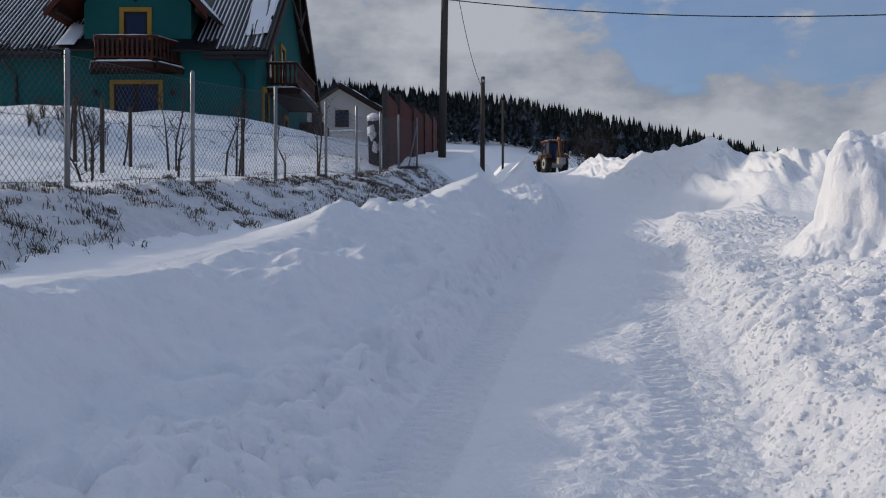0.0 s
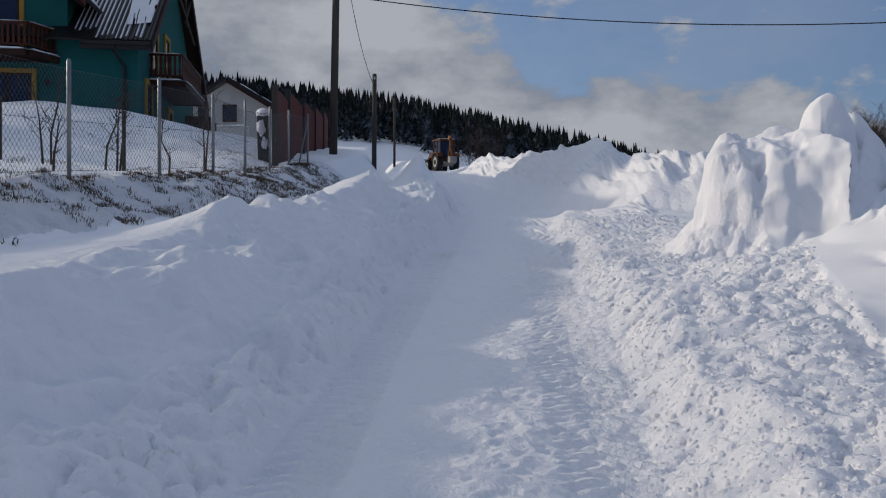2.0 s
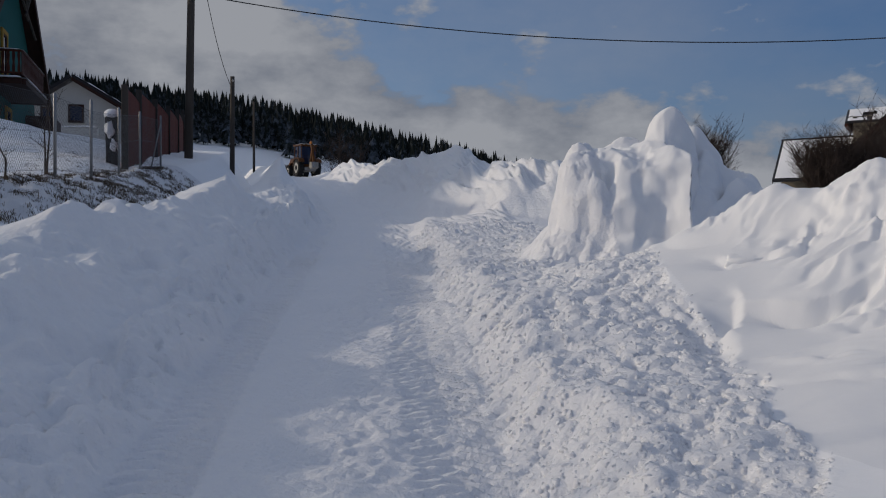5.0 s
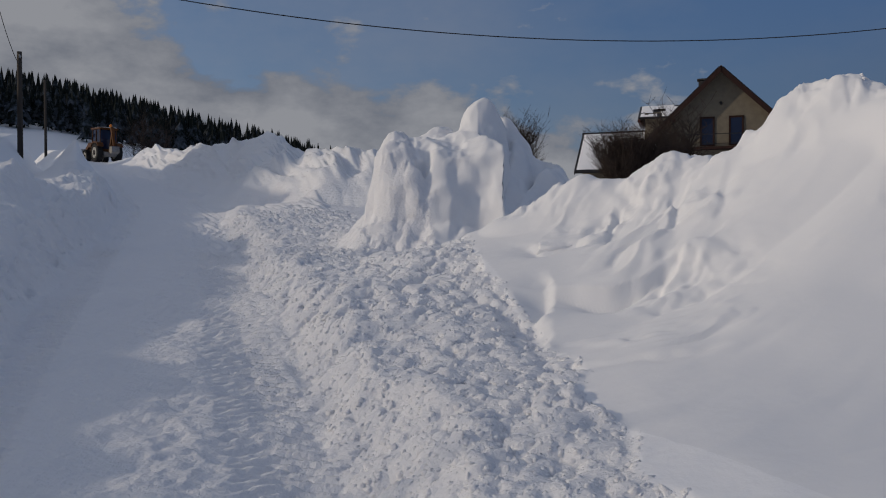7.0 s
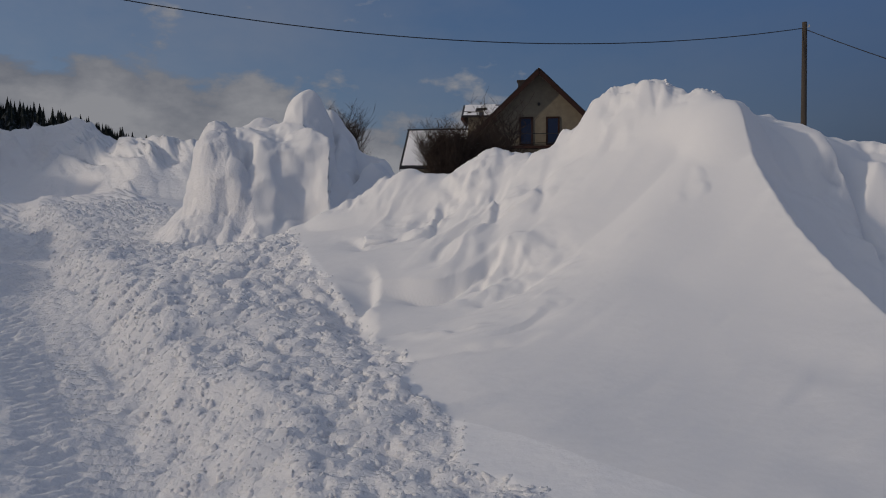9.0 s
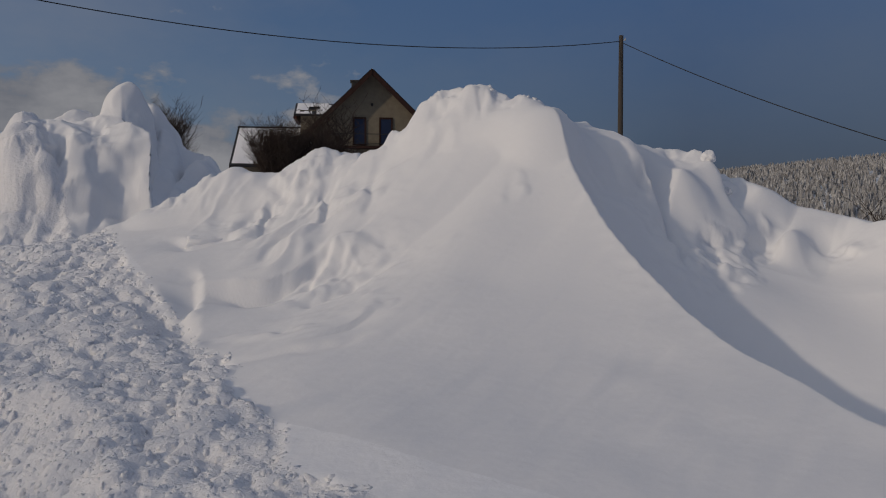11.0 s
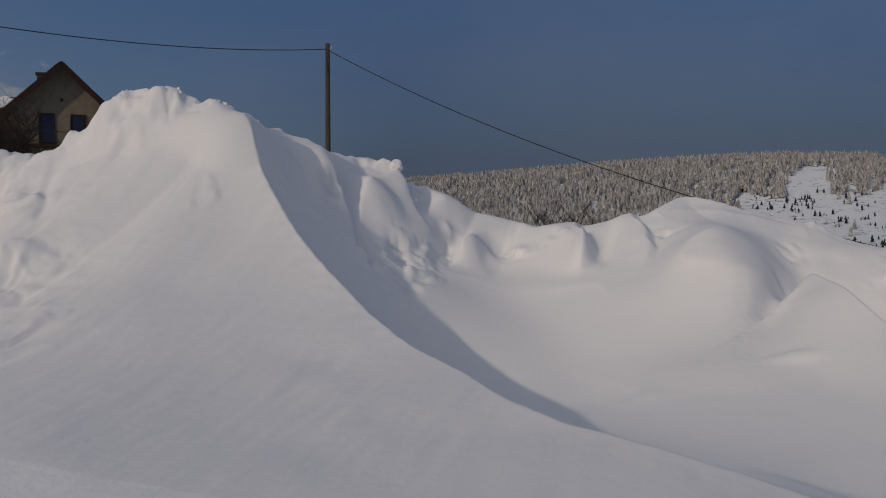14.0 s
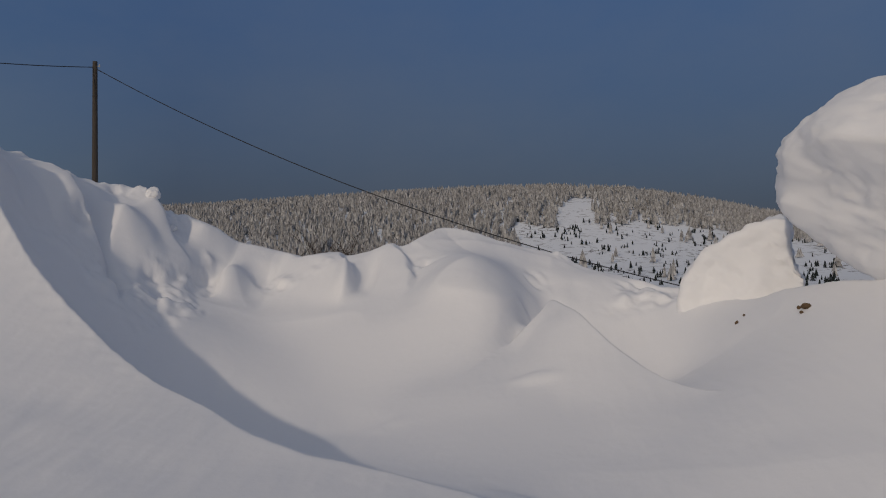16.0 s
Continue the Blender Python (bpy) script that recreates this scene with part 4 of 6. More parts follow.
terrain_piece(0, "ground", LAND, "snow-covered ground rising to wooded hills", "ground", "structure")
terrain_piece(1, "road", PACKED, "ploughed snow road with tyre tread marks", "road", "structure")
left_bank = terrain_piece(2, "snow_bank", BANK_SNOW, "shaded cut snow bank with a crusted crest along the road", "snow bank")
berm_ob = terrain_piece(3, "snow_berm", CLOD_SNOW, "low berm of loose broken snow clods beside the road", "snow berm")
terrain_piece(4, "snow_bank", BANK_SNOW, "lumpy ploughed snow bank beside the climbing road", "snow bank")
terrain_piece(5, "snow_heap", SNOW, "tall wind-carved snow heap with a horn on top", "snow heap")
great_drift = terrain_piece(6, "snow_drift", SNOW, "great smooth snow drift with a knife-edged crest", "snow drift")
terrain_piece(7, "snow_drift", SNOW, "hollowed snow drift with a rounded dome and crusted wall", "snow drift")
terrain_piece(8, "embankment", TURF, "grassy embankment thinly covered with snow", "embankment", "structure")


# ---- building blocks ----
def ground_at(x, y):
    return float(height(np.array([x]), np.array([y]))[0])


def thing(name, m, label, category, group="", kind=""):
    ob = new(name)
    ob.matrix_basis = m
    return tagged(ob, label, category, group, kind)


def part(name, bm, mat, parent, label="", smooth_shade=False):
    me = bpy.data.meshes.new(name)
    bm.normal_update()
    bm.to_mesh(me)
    bm.free()
    me.materials.append(mat)
    if smooth_shade:
        me.polygons.foreach_set("use_smooth", [True] * len(me.polygons))
    ob = new(name, me)
    ob.parent = parent
    return tagged(ob, label)


def share(name, me, parent, m):
    ob = new(name, me)
    ob.parent = parent
    ob.matrix_basis = m
    return ob


def add_box(bm, lo, hi, bevel=0.0, m=None):
    made = bmesh.ops.create_cube(bm, size=1)["verts"]
    for v in made:
        v.co = Vector([a + (b - a) * (c + 0.5) for a, b, c in zip(lo, hi, v.co)])
    if bevel:
        edges = list({e for v in made for e in v.link_edges})
        made = bmesh.ops.bevel(bm, geom=edges, offset=bevel, segments=1, affect="EDGES")["verts"]
    if m:
        bmesh.ops.transform(bm, matrix=m, verts=made)
    return bm


def boxed(lo, hi, bevel=0.01):
    return add_box(bmesh.new(), lo, hi, bevel)


def add_tube(bm, points, radii, sides=6, cap=True):
    """A tapered tube through the points."""
    rings = []
    pts = [Vector(p) for p in points]
    for k, p in enumerate(pts):
        way = (pts[min(k + 1, len(pts) - 1)] - pts[max(k - 1, 0)]).normalized()
        a = way.cross(Vector((0, 0, 1)) if abs(way.z) < 0.9 else Vector((1, 0, 0))).normalized()
        b = way.cross(a)
        r = radii[k] if isinstance(radii, (list, tuple)) else radii
        rings.append([bm.verts.new(p + (a * math.cos(2 * math.pi * i / sides) + b * math.sin(2 * math.pi * i / sides)) * r) for i in range(sides)])
    for lower, upper in zip(rings, rings[1:]):
        for i in range(sides):
            bm.faces.new((lower[i], lower[(i + 1) % sides], upper[(i + 1) % sides], upper[i]))
    if cap and sides > 2:
        bm.faces.new(rings[0][::-1]), bm.faces.new(rings[-1])
    return bm


def tube(points, radii, sides=8):
    return add_tube(bmesh.new(), points, radii, sides)


def prism(profile, lo, hi, axis="y"):
    """A flat outline pushed from lo to hi along an axis; the outline is given in the two other axes."""
    bm = bmesh.new()

    def place(a, b, c):
        return {"y": (a, c, b), "x": (c, a, b), "z": (a, b, c)}[axis]

    front, back = [bm.verts.new(place(a, b, lo)) for a, b in profile], [bm.verts.new(place(a, b, hi)) for a, b in profile]
    n = len(profile)
    bm.faces.new(front), bm.faces.new(back[::-1])
    for i in range(n):
        bm.faces.new((front[i], back[i], back[(i + 1) % n], front[(i + 1) % n]))
    bmesh.ops.recalc_face_normals(bm, faces=bm.faces)
    return bm


def slab(a, b, c, d, thick):
    """A sheet through four corners, thickened upwards."""
    a, b, c, d = map(Vector, (a, b, c, d))
    up = (b - a).cross(d - a).normalized() * thick
    bm = bmesh.new()
    low, top = [bm.verts.new(p) for p in (a, b, c, d)], [bm.verts.new(p + up) for p in (a, b, c, d)]
    bm.faces.new(low[::-1]), bm.faces.new(top)
    for i in range(4):
        bm.faces.new((low[i], low[(i + 1) % 4], top[(i + 1) % 4], top[i]))
    bmesh.ops.recalc_face_normals(bm, faces=bm.faces)
    return bm


def rough_slab(a, b, c, d, thick, n=14, seed=1, holes=0.0):
    """A soft sheet of lying snow between four corners, uneven in thickness and outline."""
    a, b, c, d = map(Vector, (a, b, c, d))
    up = (b - a).cross(d - a).normalized()
    bm = bmesh.new()
    grid = {}
    for i in range(n + 1):
        for j in range(n + 1):
            u, v = i / n, j / n
            p = a.lerp(b, u).lerp(d.lerp(c, u), v)
            k = noise.noise((p * 1.1) + Vector((seed * 7.3, 0, 0)))
            edge = min(u, 1 - u, v, 1 - v) * n
            grid[i, j] = bm.verts.new(p + up * thick * (0.25 + 0.75 * min(edge, 1.0)) * (1 + 0.7 * k))
    for i in range(n):
        for j in range(n):
            if holes and noise.noise(Vector(((i * 0.45) + seed * 3.1, j * 0.22, 0.5))) > holes:
                continue
            bm.faces.new((grid[i, j], grid[i + 1, j], grid[i + 1, j + 1], grid[i, j + 1]))
    bmesh.ops.delete(bm, geom=[v for v in bm.verts if not v.link_faces], context="VERTS")
    return bm


def window(parent, m, w, h, frame_mat, leaves=1, sill=True, frame_w=0.12, glass=None, name="window"):
    """A framed window or glazed door; local x across, z up, y into the wall."""
    win = part(name, add_box(boxed((-w / 2, 0.02, 0), (w / 2, 0.06, h), 0), (-w / 2, 0.05, 0), (w / 2, 0.08, h)), CURTAIN, parent)
    win.matrix_basis = m
    bm = bmesh.new()
    f = frame_w
    for lo, hi in (((-w / 2 - f, -0.05, 0), (-w / 2, 0.05, h)), ((w / 2, -0.05, 0), (w / 2 + f, 0.05, h)), ((-w / 2 - f, -0.05, h), (w / 2 + f, 0.05, h + f))):
        add_box(bm, lo, hi, 0.008)
    part("surround", bm, frame_mat, win)
    pw = w / leaves
    for k in range(leaves):
        x0 = -w / 2 + k * pw
        bm = bmesh.new()
        for lo, hi in (((x0, -0.02, 0), (x0 + 0.07, 0.03, h)), ((x0 + pw - 0.07, -0.02, 0), (x0 + pw, 0.03, h)), ((x0 + 0.07, -0.02, 0), (x0 + pw - 0.07, 0.03, 0.09)), ((x0 + 0.07, -0.02, h - 0.07), (x0 + pw - 0.07, 0.03, h))):
            add_box(bm, lo, hi)
        part("sash", bm, DARK_TIMBER, win)
        part("pane", boxed((x0 + 0.06, 0.0, 0.08), (x0 + pw - 0.06, 0.012, h - 0.06), 0), GLASS, win)
    if sill:
        part("sill", boxed((-w / 2 - f, -0.14, -0.06), (w / 2 + f, 0.04, 0), 0.01), frame_mat, win)
    return win


def balcony(parent, corners, z, rail_h, mat):
    """A balcony on a slab, with a boarded timber railing round its open sides."""
    floor_bm = prism([(x, y) for x, y in corners], z - 0.22, z, "z")
    deck = part("balcony", floor_bm, DARK_TIMBER, parent, "dark timber balcony with a boarded railing")
    for (xa, ya), (xb, yb) in zip(corners, corners[1:]):
        run = math.hypot(xb - xa, yb - ya)
        turn = math.degrees(math.atan2(yb - ya, xb - xa))
        base = pose(xa, ya, z, 0, 0, turn)
        part("rail", boxed((0, -0.05, rail_h - 0.07), (run, 0.05, rail_h), 0.012), TIMBER, deck).matrix_basis = base
        part("rail", boxed((0, -0.03, 0.10), (run, 0.03, 0.17), 0.008), TIMBER, deck).matrix_basis = base
        cap = part("snow_cap", rough_slab((0, -0.06, rail_h), (run, -0.06, rail_h), (run, 0.06, rail_h), (0, 0.06, rail_h), 0.03, 6), SNOW, deck, "thin line of snow on the rail", True)
        cap.matrix_basis = base
        part("ledge", boxed((0.0, -0.14, -0.25), (run, -0.002, -0.05), 0.01), DARK_TIMBER, deck).matrix_basis = base
        edge = part("snow_edge", rough_slab((-0.04, -0.17, -0.05), (run + 0.04, -0.17, -0.05), (run + 0.04, 0.0, -0.05), (-0.04, 0.0, -0.05), 0.06, 8), SNOW, deck, "line of snow along the ledge", True)
        edge.matrix_basis = base
        n = max(2, int(run / 0.16))
        board = None
        for k in range(n):
            x = (k + 0.5) * run / n
            if board is None:
                b = prism([(-0.035, 0.10), (0.035, 0.10), (0.05, 0.30), (0.028, 0.50), (0.05, 0.72), (0.035, rail_h - 0.06), (-0.035, rail_h - 0.06), (-0.05, 0.72), (-0.028, 0.50), (-0.05, 0.30)], -0.012, 0.012)
                first = part("baluster", b, TIMBER, deck)
                board = first.data
                first.matrix_basis = base @ pose(x, 0, 0)
            else:
                share("baluster", board, deck, base @ pose(x, 0, 0))
    return deck


def wall_lamp(parent, x, y, z):
    bm = tube([(x, y, z), (x, y - 0.14, z + 0.04)], 0.015, 6)
    add_tube(bm, [(x, y - 0.14, z + 0.06), (x, y - 0.14, z - 0.02), (x, y - 0.14, z - 0.16)], [0.07, 0.10, 0.05], 8)
    part("wall_lamp", bm, CABLE, parent, "small black wall lantern")


# ---- the teal house ----
def teal_house():
    """Local axes are the world's: front wall faces the road's foot, gable end towards the road."""
    far_off = Matrix.Translation((0, 0, 1.8)) @ Matrix.Scale(1.12, 4) @ Matrix.Translation((0, 0, -1.8))
    h = thing("house", far_off, "teal rendered house with dark ribbed roof streaked by snow", "house")
    x0, x1, y0, y1, z0 = -16.4, -6.6, 30.0, 41.4, 4.6
    eave, ridge_y, ridge_z = 8.35, 35.7, 13.75
    slope = (ridge_z - eave) / (ridge_y - 29.45)

    def roof_z(y):
        return eave + slope * (y - 29.45) if y <= ridge_y else ridge_z - slope * (y - ridge_y)

    # walls with their thickness, the gable closing up under the roof
    part("wall", boxed((x0 + 0.30, y0 - 0.003, z0), (x1 - 0.30, y0 + 0.35, eave + 0.4), 0), TEAL, h)
    part("wall", boxed((x0 + 0.30, y1 - 0.35, z0), (x1 - 0.30, y1 + 0.003, eave + 0.4), 0), TEAL, h)
    gable = [(y0, z0), (y1, z0), (y1, roof_z(y1) - 0.12), (ridge_y, ridge_z - 0.15), (y0, roof_z(y0) - 0.12)]
    part("wall", prism(gable, x1 - 0.30, x1 + 0.004, "x"), TEAL, h)
    part("wall", prism(gable, x0 - 0.004, x0 + 0.30, "x"), TEAL, h)
    # cross gable over the entrance
    dx0, dx1, dz, dtop = -12.6, -8.85, 10.15, 12.35
    mid_x = (dx0 + dx1) / 2
    part("wall", prism([(dx0, eave - 0.2), (dx1, eave - 0.2), (dx1, dz), (mid_x, dtop), (dx0, dz)], y0 - 0.02, y0 + 0.3), TEAL, h)
    for xs in (dx0, dx1):
        part("wall", boxed((xs - 0.12 if xs > mid_x else xs, y0 + 0.3, eave - 0.2), (xs if xs > mid_x else xs + 0.12, ridge_y - 2.2, dz), 0), TEAL, h)
    # main roof: sheet, ribs, lying snow
    rx0, rx1 = -17.1, -6.05
    front = part("roof", slab((rx0, 29.45, eave), (rx1, 29.45, eave), (rx1, ridge_y, ridge_z), (rx0, ridge_y, ridge_z), 0.08), ROOF, h, "dark ribbed sheet roof")
    back_y = 42.1
    back = part("roof", slab((rx1, back_y, roof_z(back_y)), (rx0, back_y, roof_z(back_y)), (rx0, ridge_y, ridge_z), (rx1, ridge_y, ridge_z), 0.08), ROOF, h)
    run = math.hypot(ridge_y - 29.45, ridge_z - eave)
    tilt = math.degrees(math.atan2(ridge_z - eave, ridge_y - 29.45))
    rib = None
    strip = None
    x = rx0 + 0.08
    while x < rx1 - 0.05:
        in_gable = dx0 - 0.9 < x < dx1 + 0.9
        start = 3.1 if dx0 - 0.15 < x < dx1 + 0.15 else (1.0 if in_gable else 0.0)
        if rib is None:
            first = part("rib", boxed((-0.028, 0, 0.08), (0.028, run, 0.13), 0.008), ROOF, front)
            rib = first.data
            first.matrix_basis = pose(x, 29.45, eave, tilt)
            snow_first = part("snow_strip", rough_slab((-0.062, 0.02, 0.085), (0.062, 0.02, 0.085), (0.062, run, 0.085), (-0.062, run, 0.085), 0.018, 10), SNOW, front, "snow caught between the ribs", True)
            strip = snow_first.data
            snow_first.matrix_basis = pose(x + 0.0775, 29.45, eave, tilt)
        elif start < 2:
            share("rib", rib, front, pose(x, 29.45, eave, tilt) @ pose(0, start * 0.4, 0))
            if random.random() > 0.06:
                s = random.uniform(0.0, 0.35)
                share("snow_strip", strip, front, pose(x + 0.0775, 29.45, eave, tilt) @ pose(0, s + start * 0.4, 0) @ Matrix.Diagonal((random.uniform(0.3, 0.6), 1, 1, 1)))
        x += 0.155
    up = Vector((0, math.cos(radians(tilt)), math.sin(radians(tilt))))

    def on_roof(px, d, lift=0.13):
        p = Vector((px, 29.45, eave)) + up * d
        n = Vector((0, -math.sin(radians(tilt)), math.cos(radians(tilt))))
        return p + n * lift

    part("snow_sheet", rough_slab(on_roof(-6.95, 0.9), on_roof(-6.2, 1.1), on_roof(-6.15, run), on_roof(-7.5, run), 0.10, 22, 3, 0.3), SNOW, h, "patch of snow still lying on the roof", True)
    part("snow_sheet", rough_slab(on_roof(-13.4, 0.2), on_roof(-12.75, 0.2), on_roof(-12.75, 1.6), on_roof(-13.3, 1.9), 0.08, 8, 5), SNOW, h, "snow banked against the cross gable", True)
    # verge boards, fascia and gutter
    for y_a, z_a, y_b, z_b in ((29.4, eave - 0.05, ridge_y, ridge_z - 0.03), (back_y, roof_z(back_y) - 0.05, ridge_y, ridge_z - 0.03)):
        bm = bmesh.new()
        lo, hi = Vector((rx1 + 0.01, y_a, z_a)), Vector((rx1 + 0.01, y_b, z_b))
        vs = [bm.verts.new(p) for p in (lo, hi, hi - Vector((0, 0, 0.34)), lo - Vector((0, 0, 0.30)))]
        f = bm.faces.new(vs)
        ext = bmesh.ops.extrude_face_region(bm, geom=[f])
        bmesh.ops.translate(bm, vec=(0.06, 0, 0), verts=[g for g in ext["geom"] if isinstance(g, bmesh.types.BMVert)])
        bmesh.ops.recalc_face_normals(bm, faces=bm.faces)
        part("verge_board", bm, DARK_TIMBER, h)
    # boarded underside of the overhang at the gable end
    part("soffit", slab((x1, 29.45, eave - 0.06), (rx1, 29.45, eave - 0.06), (rx1, ridge_y, ridge_z - 0.06), (x1, ridge_y, ridge_z - 0.06), 0.03), DARK_TIMBER, h)
    part("soffit", slab((rx1, back_y, roof_z(back_y) - 0.06), (x1, back_y, roof_z(back_y) - 0.06), (x1, ridge_y, ridge_z - 0.06), (rx1, ridge_y, ridge_z - 0.06), 0.03), DARK_TIMBER, h)
    # crossed decorative braces high in the gable
    for a, b in (((rx1 - 0.02, 34.2, 11.6), (rx1 - 0.02, 38.4, 10.3)), ((rx1 - 0.02, 35.7, 13.2), (rx1 - 0.02, 36.6, 10.6)), ((rx1 - 0.02, 37.6, 12.0), (rx1 - 0.02, 36.2, 10.7))):
        part("brace", tube([a, b], 0.05, 6), POLE_WOOD, h)
    for xa, xb in ((rx0, dx0 - 0.55), (dx1 + 0.55, rx1)):
        part("gutter", add_box(boxed((xa, 29.36, eave - 0.12), (xb, 29.48, eave + 0.01), 0.02), (xa, 29.46, eave - 0.26), (xb, 29.52, eave - 0.02), 0.01), ROOF, h)
    for px in (-14.95, -7.0):
        part("downpipe", tube([(px - 0.25, 29.42, eave - 0.1), (px - 0.2, 29.5, eave - 0.35), (px, 29.9, eave - 0.75), (px, 29.92, 5.0)], 0.055, 8), ROOF, h, "", True)
    # cross-gable roof with deep eaves, boarded underneath
    gy0, gy1 = 28.9, ridge_y - 0.6
    for side in (-1, 1):
        xe, ze = mid_x + side * 2.75, dz - 0.62
        a, b, c, d = (xe, gy0, ze), (mid_x, gy0, dtop + 0.25), (mid_x, gy1, dtop + 0.25), (xe, gy1, ze)
        quad = (a, b, c, d) if side < 0 else (b, a, d, c)
        piece = part("roof", slab(*quad, 0.10), ROOF, h)
        quad2 = [Vector(p) + Vector((0, 0, 0.11)) for p in quad]
        part("snow_sheet", rough_slab(quad2[0] + Vector((0.05, 0.1, 0)), quad2[1] - Vector((0.05, -0.1, 0)), quad2[2], quad2[3], 0.07, 12, 8 + side, 0.35), SNOW, h, "snow left on the cross gable", True)
        part("soffit", slab(*[Vector(p) - Vector((0, 0, 0.03)) for p in quad], 0.02), TIMBER, h)
        bm = slab((xe, gy0 - 0.03, ze - 0.2), (mid_x, gy0 - 0.03, dtop + 0.05), (mid_x, gy0 - 0.03, dtop + 0.33), (xe, gy0 - 0.03, ze + 0.10), 0.05)
        part("verge_board", bm, TIMBER, h)
        part("purlin", boxed((xe - 0.09 + side * -0.35, gy0 + 0.02, ze + 0.05), (xe + 0.09 + side * -0.35, y0 + 0.1, ze + 0.22), 0.01), DARK_TIMBER, h)
    # openings of the front
    window(h, pose(-10.78, y0 - 0.03, 7.95), 0.82, 1.9, YELLOW_TRIM, 1, False, 0.16, name="balcony_door")
    window(h, pose(-10.76, y0 - 0.03, 5.3), 1.56, 2.02, YELLOW_TRIM, 2, False, 0.15, name="patio_door")
    balcony(h, [(-12.25, 29.98), (-11.75, 28.85), (-9.75, 28.85), (-9.2, 29.98)], 7.9, 0.86, TIMBER)
    for lx in (-12.15, -9.45):
        wall_lamp(h, lx, y0, 7.05)
    wall_lamp(h, -10.78, y0, 10.35)
    # openings of the gable end
    for yy, zz, ww, hh in ((32.6, 7.95, 0.85, 2.0), (34.9, 7.95, 0.7, 1.7), (31.6, 5.2, 0.8, 2.1), (35.6, 5.3, 0.7, 1.6)):
        window(h, pose(x1 + 0.03, yy, zz, 0, 0, 90), ww, hh, YELLOW_TRIM, 1, False, 0.16)
    balcony(h, [(x1, 31.8), (x1 + 1.15, 31.8), (x1 + 1.15, 36.2), (x1, 36.2)], 7.55, 0.92, TIMBER)
    arch = [(-0.85, 0), (-0.85, 0.7), (-0.75, 1.05), (-0.5, 1.35), (0, 1.5), (0.5, 1.35), (0.75, 1.05), (0.85, 0.7), (0.85, 0)]
    a = part("arch_opening", prism(arch, -0.03, 0.05), YELLOW_TRIM, h, "ochre arched surround")
    a.matrix_basis = pose(x1 + 0.06, 38.4, 5.3, 0, 0, 90)
    b = part("arch_pane", prism([(px * 0.72, pz * 0.86) for px, pz in arch], -0.05, 0.02), GLASS, a)
    part("porch", boxed((x1, 39.6, 5.0), (x1 + 1.5, 41.3, 6.4), 0.03), WHITE_WALL, h, "low white porch wall")
    part("porch_panel", boxed((x1, 39.2, 6.5), (x1 + 1.1, 41.3, 7.3), 0.03), DARK_TIMBER, h)
    return h


teal_house()


# ---- the white house beyond it ----
def white_house():
    h = thing("house", pose(-6.6, 62, 7.2, 0, 0, -4), "small white rendered house with a dark gabled roof", "house")
    ap, ev, hw = 5.75, 3.1, 3.6
    wall = [(-hw, 0), (hw, 0), (hw, ev), (-0.9, ap), (-hw, 4.0)]
    part("wall", prism(wall, 0, 0.35), WHITE_WALL, h)
    part("wall", boxed((hw - 0.3, 0.35, 0), (hw, 9, ev), 0), WHITE_WALL, h)
    part("wall", boxed((-hw, 0.35, 0), (-hw + 0.3, 9, ev + 0.8), 0), WHITE_WALL, h)
    part("wall", boxed((-hw + 0.3, 8.7, 0), (hw - 0.3, 9, ev), 0), WHITE_WALL, h)
    part("roof", slab((-0.9, -0.7, ap + 0.12), (hw + 0.7, -0.7, ev - 0.30), (hw + 0.7, 9.4, ev - 0.30), (-0.9, 9.4, ap + 0.12), 0.22), ROOF, h)
    part("roof", slab((-hw - 0.8, -0.7, 3.5), (-0.9, -0.7, ap + 0.12), (-0.9, 9.4, ap + 0.12), (-hw - 0.8, 9.4, 3.5), 0.22), ROOF, h)
    part("snow_sheet", rough_slab((-0.8, -0.6, ap + 0.3), (hw + 0.6, -0.6, ev - 0.06), (hw + 0.6, 9.3, ev - 0.06), (-0.8, 9.3, ap + 0.3), 0.12, 12, 4, 0.2), SNOW, h, "snow over the roof", True)
    part("verge_board", slab((-0.9, -0.72, ap - 0.12), (hw + 0.7, -0.72, ev - 0.52), (hw + 0.7, -0.72, ev - 0.3), (-0.9, -0.72, ap + 0.14), 0.06), DARK_TIMBER, h)
    window(h, pose(-0.75, -0.03, 3.0), 0.85, 1.1, DARK_TIMBER, 1, True, 0.07)
    window(h, pose(-2.6, -0.03, 2.7), 0.6, 1.2, DARK_TIMBER, 1, True, 0.07)
    window(h, pose(2.6, -0.03, 0.9), 0.5, 1.0, DARK_TIMBER, 1, True, 0.07)
    part("terrace_wall", boxed((-3.4, -3.2, 0), (1.2, -2.9, 2.2), 0.03), WHITE_WALL, h, "low white terrace wall")
    part("snow_cap", rough_slab((-3.4, -3.22, 2.2), (1.2, -3.22, 2.2), (1.2, -2.88, 2.2), (-3.4, -2.88, 2.2), 0.14, 10), SNOW, h, "", True)


white_house()


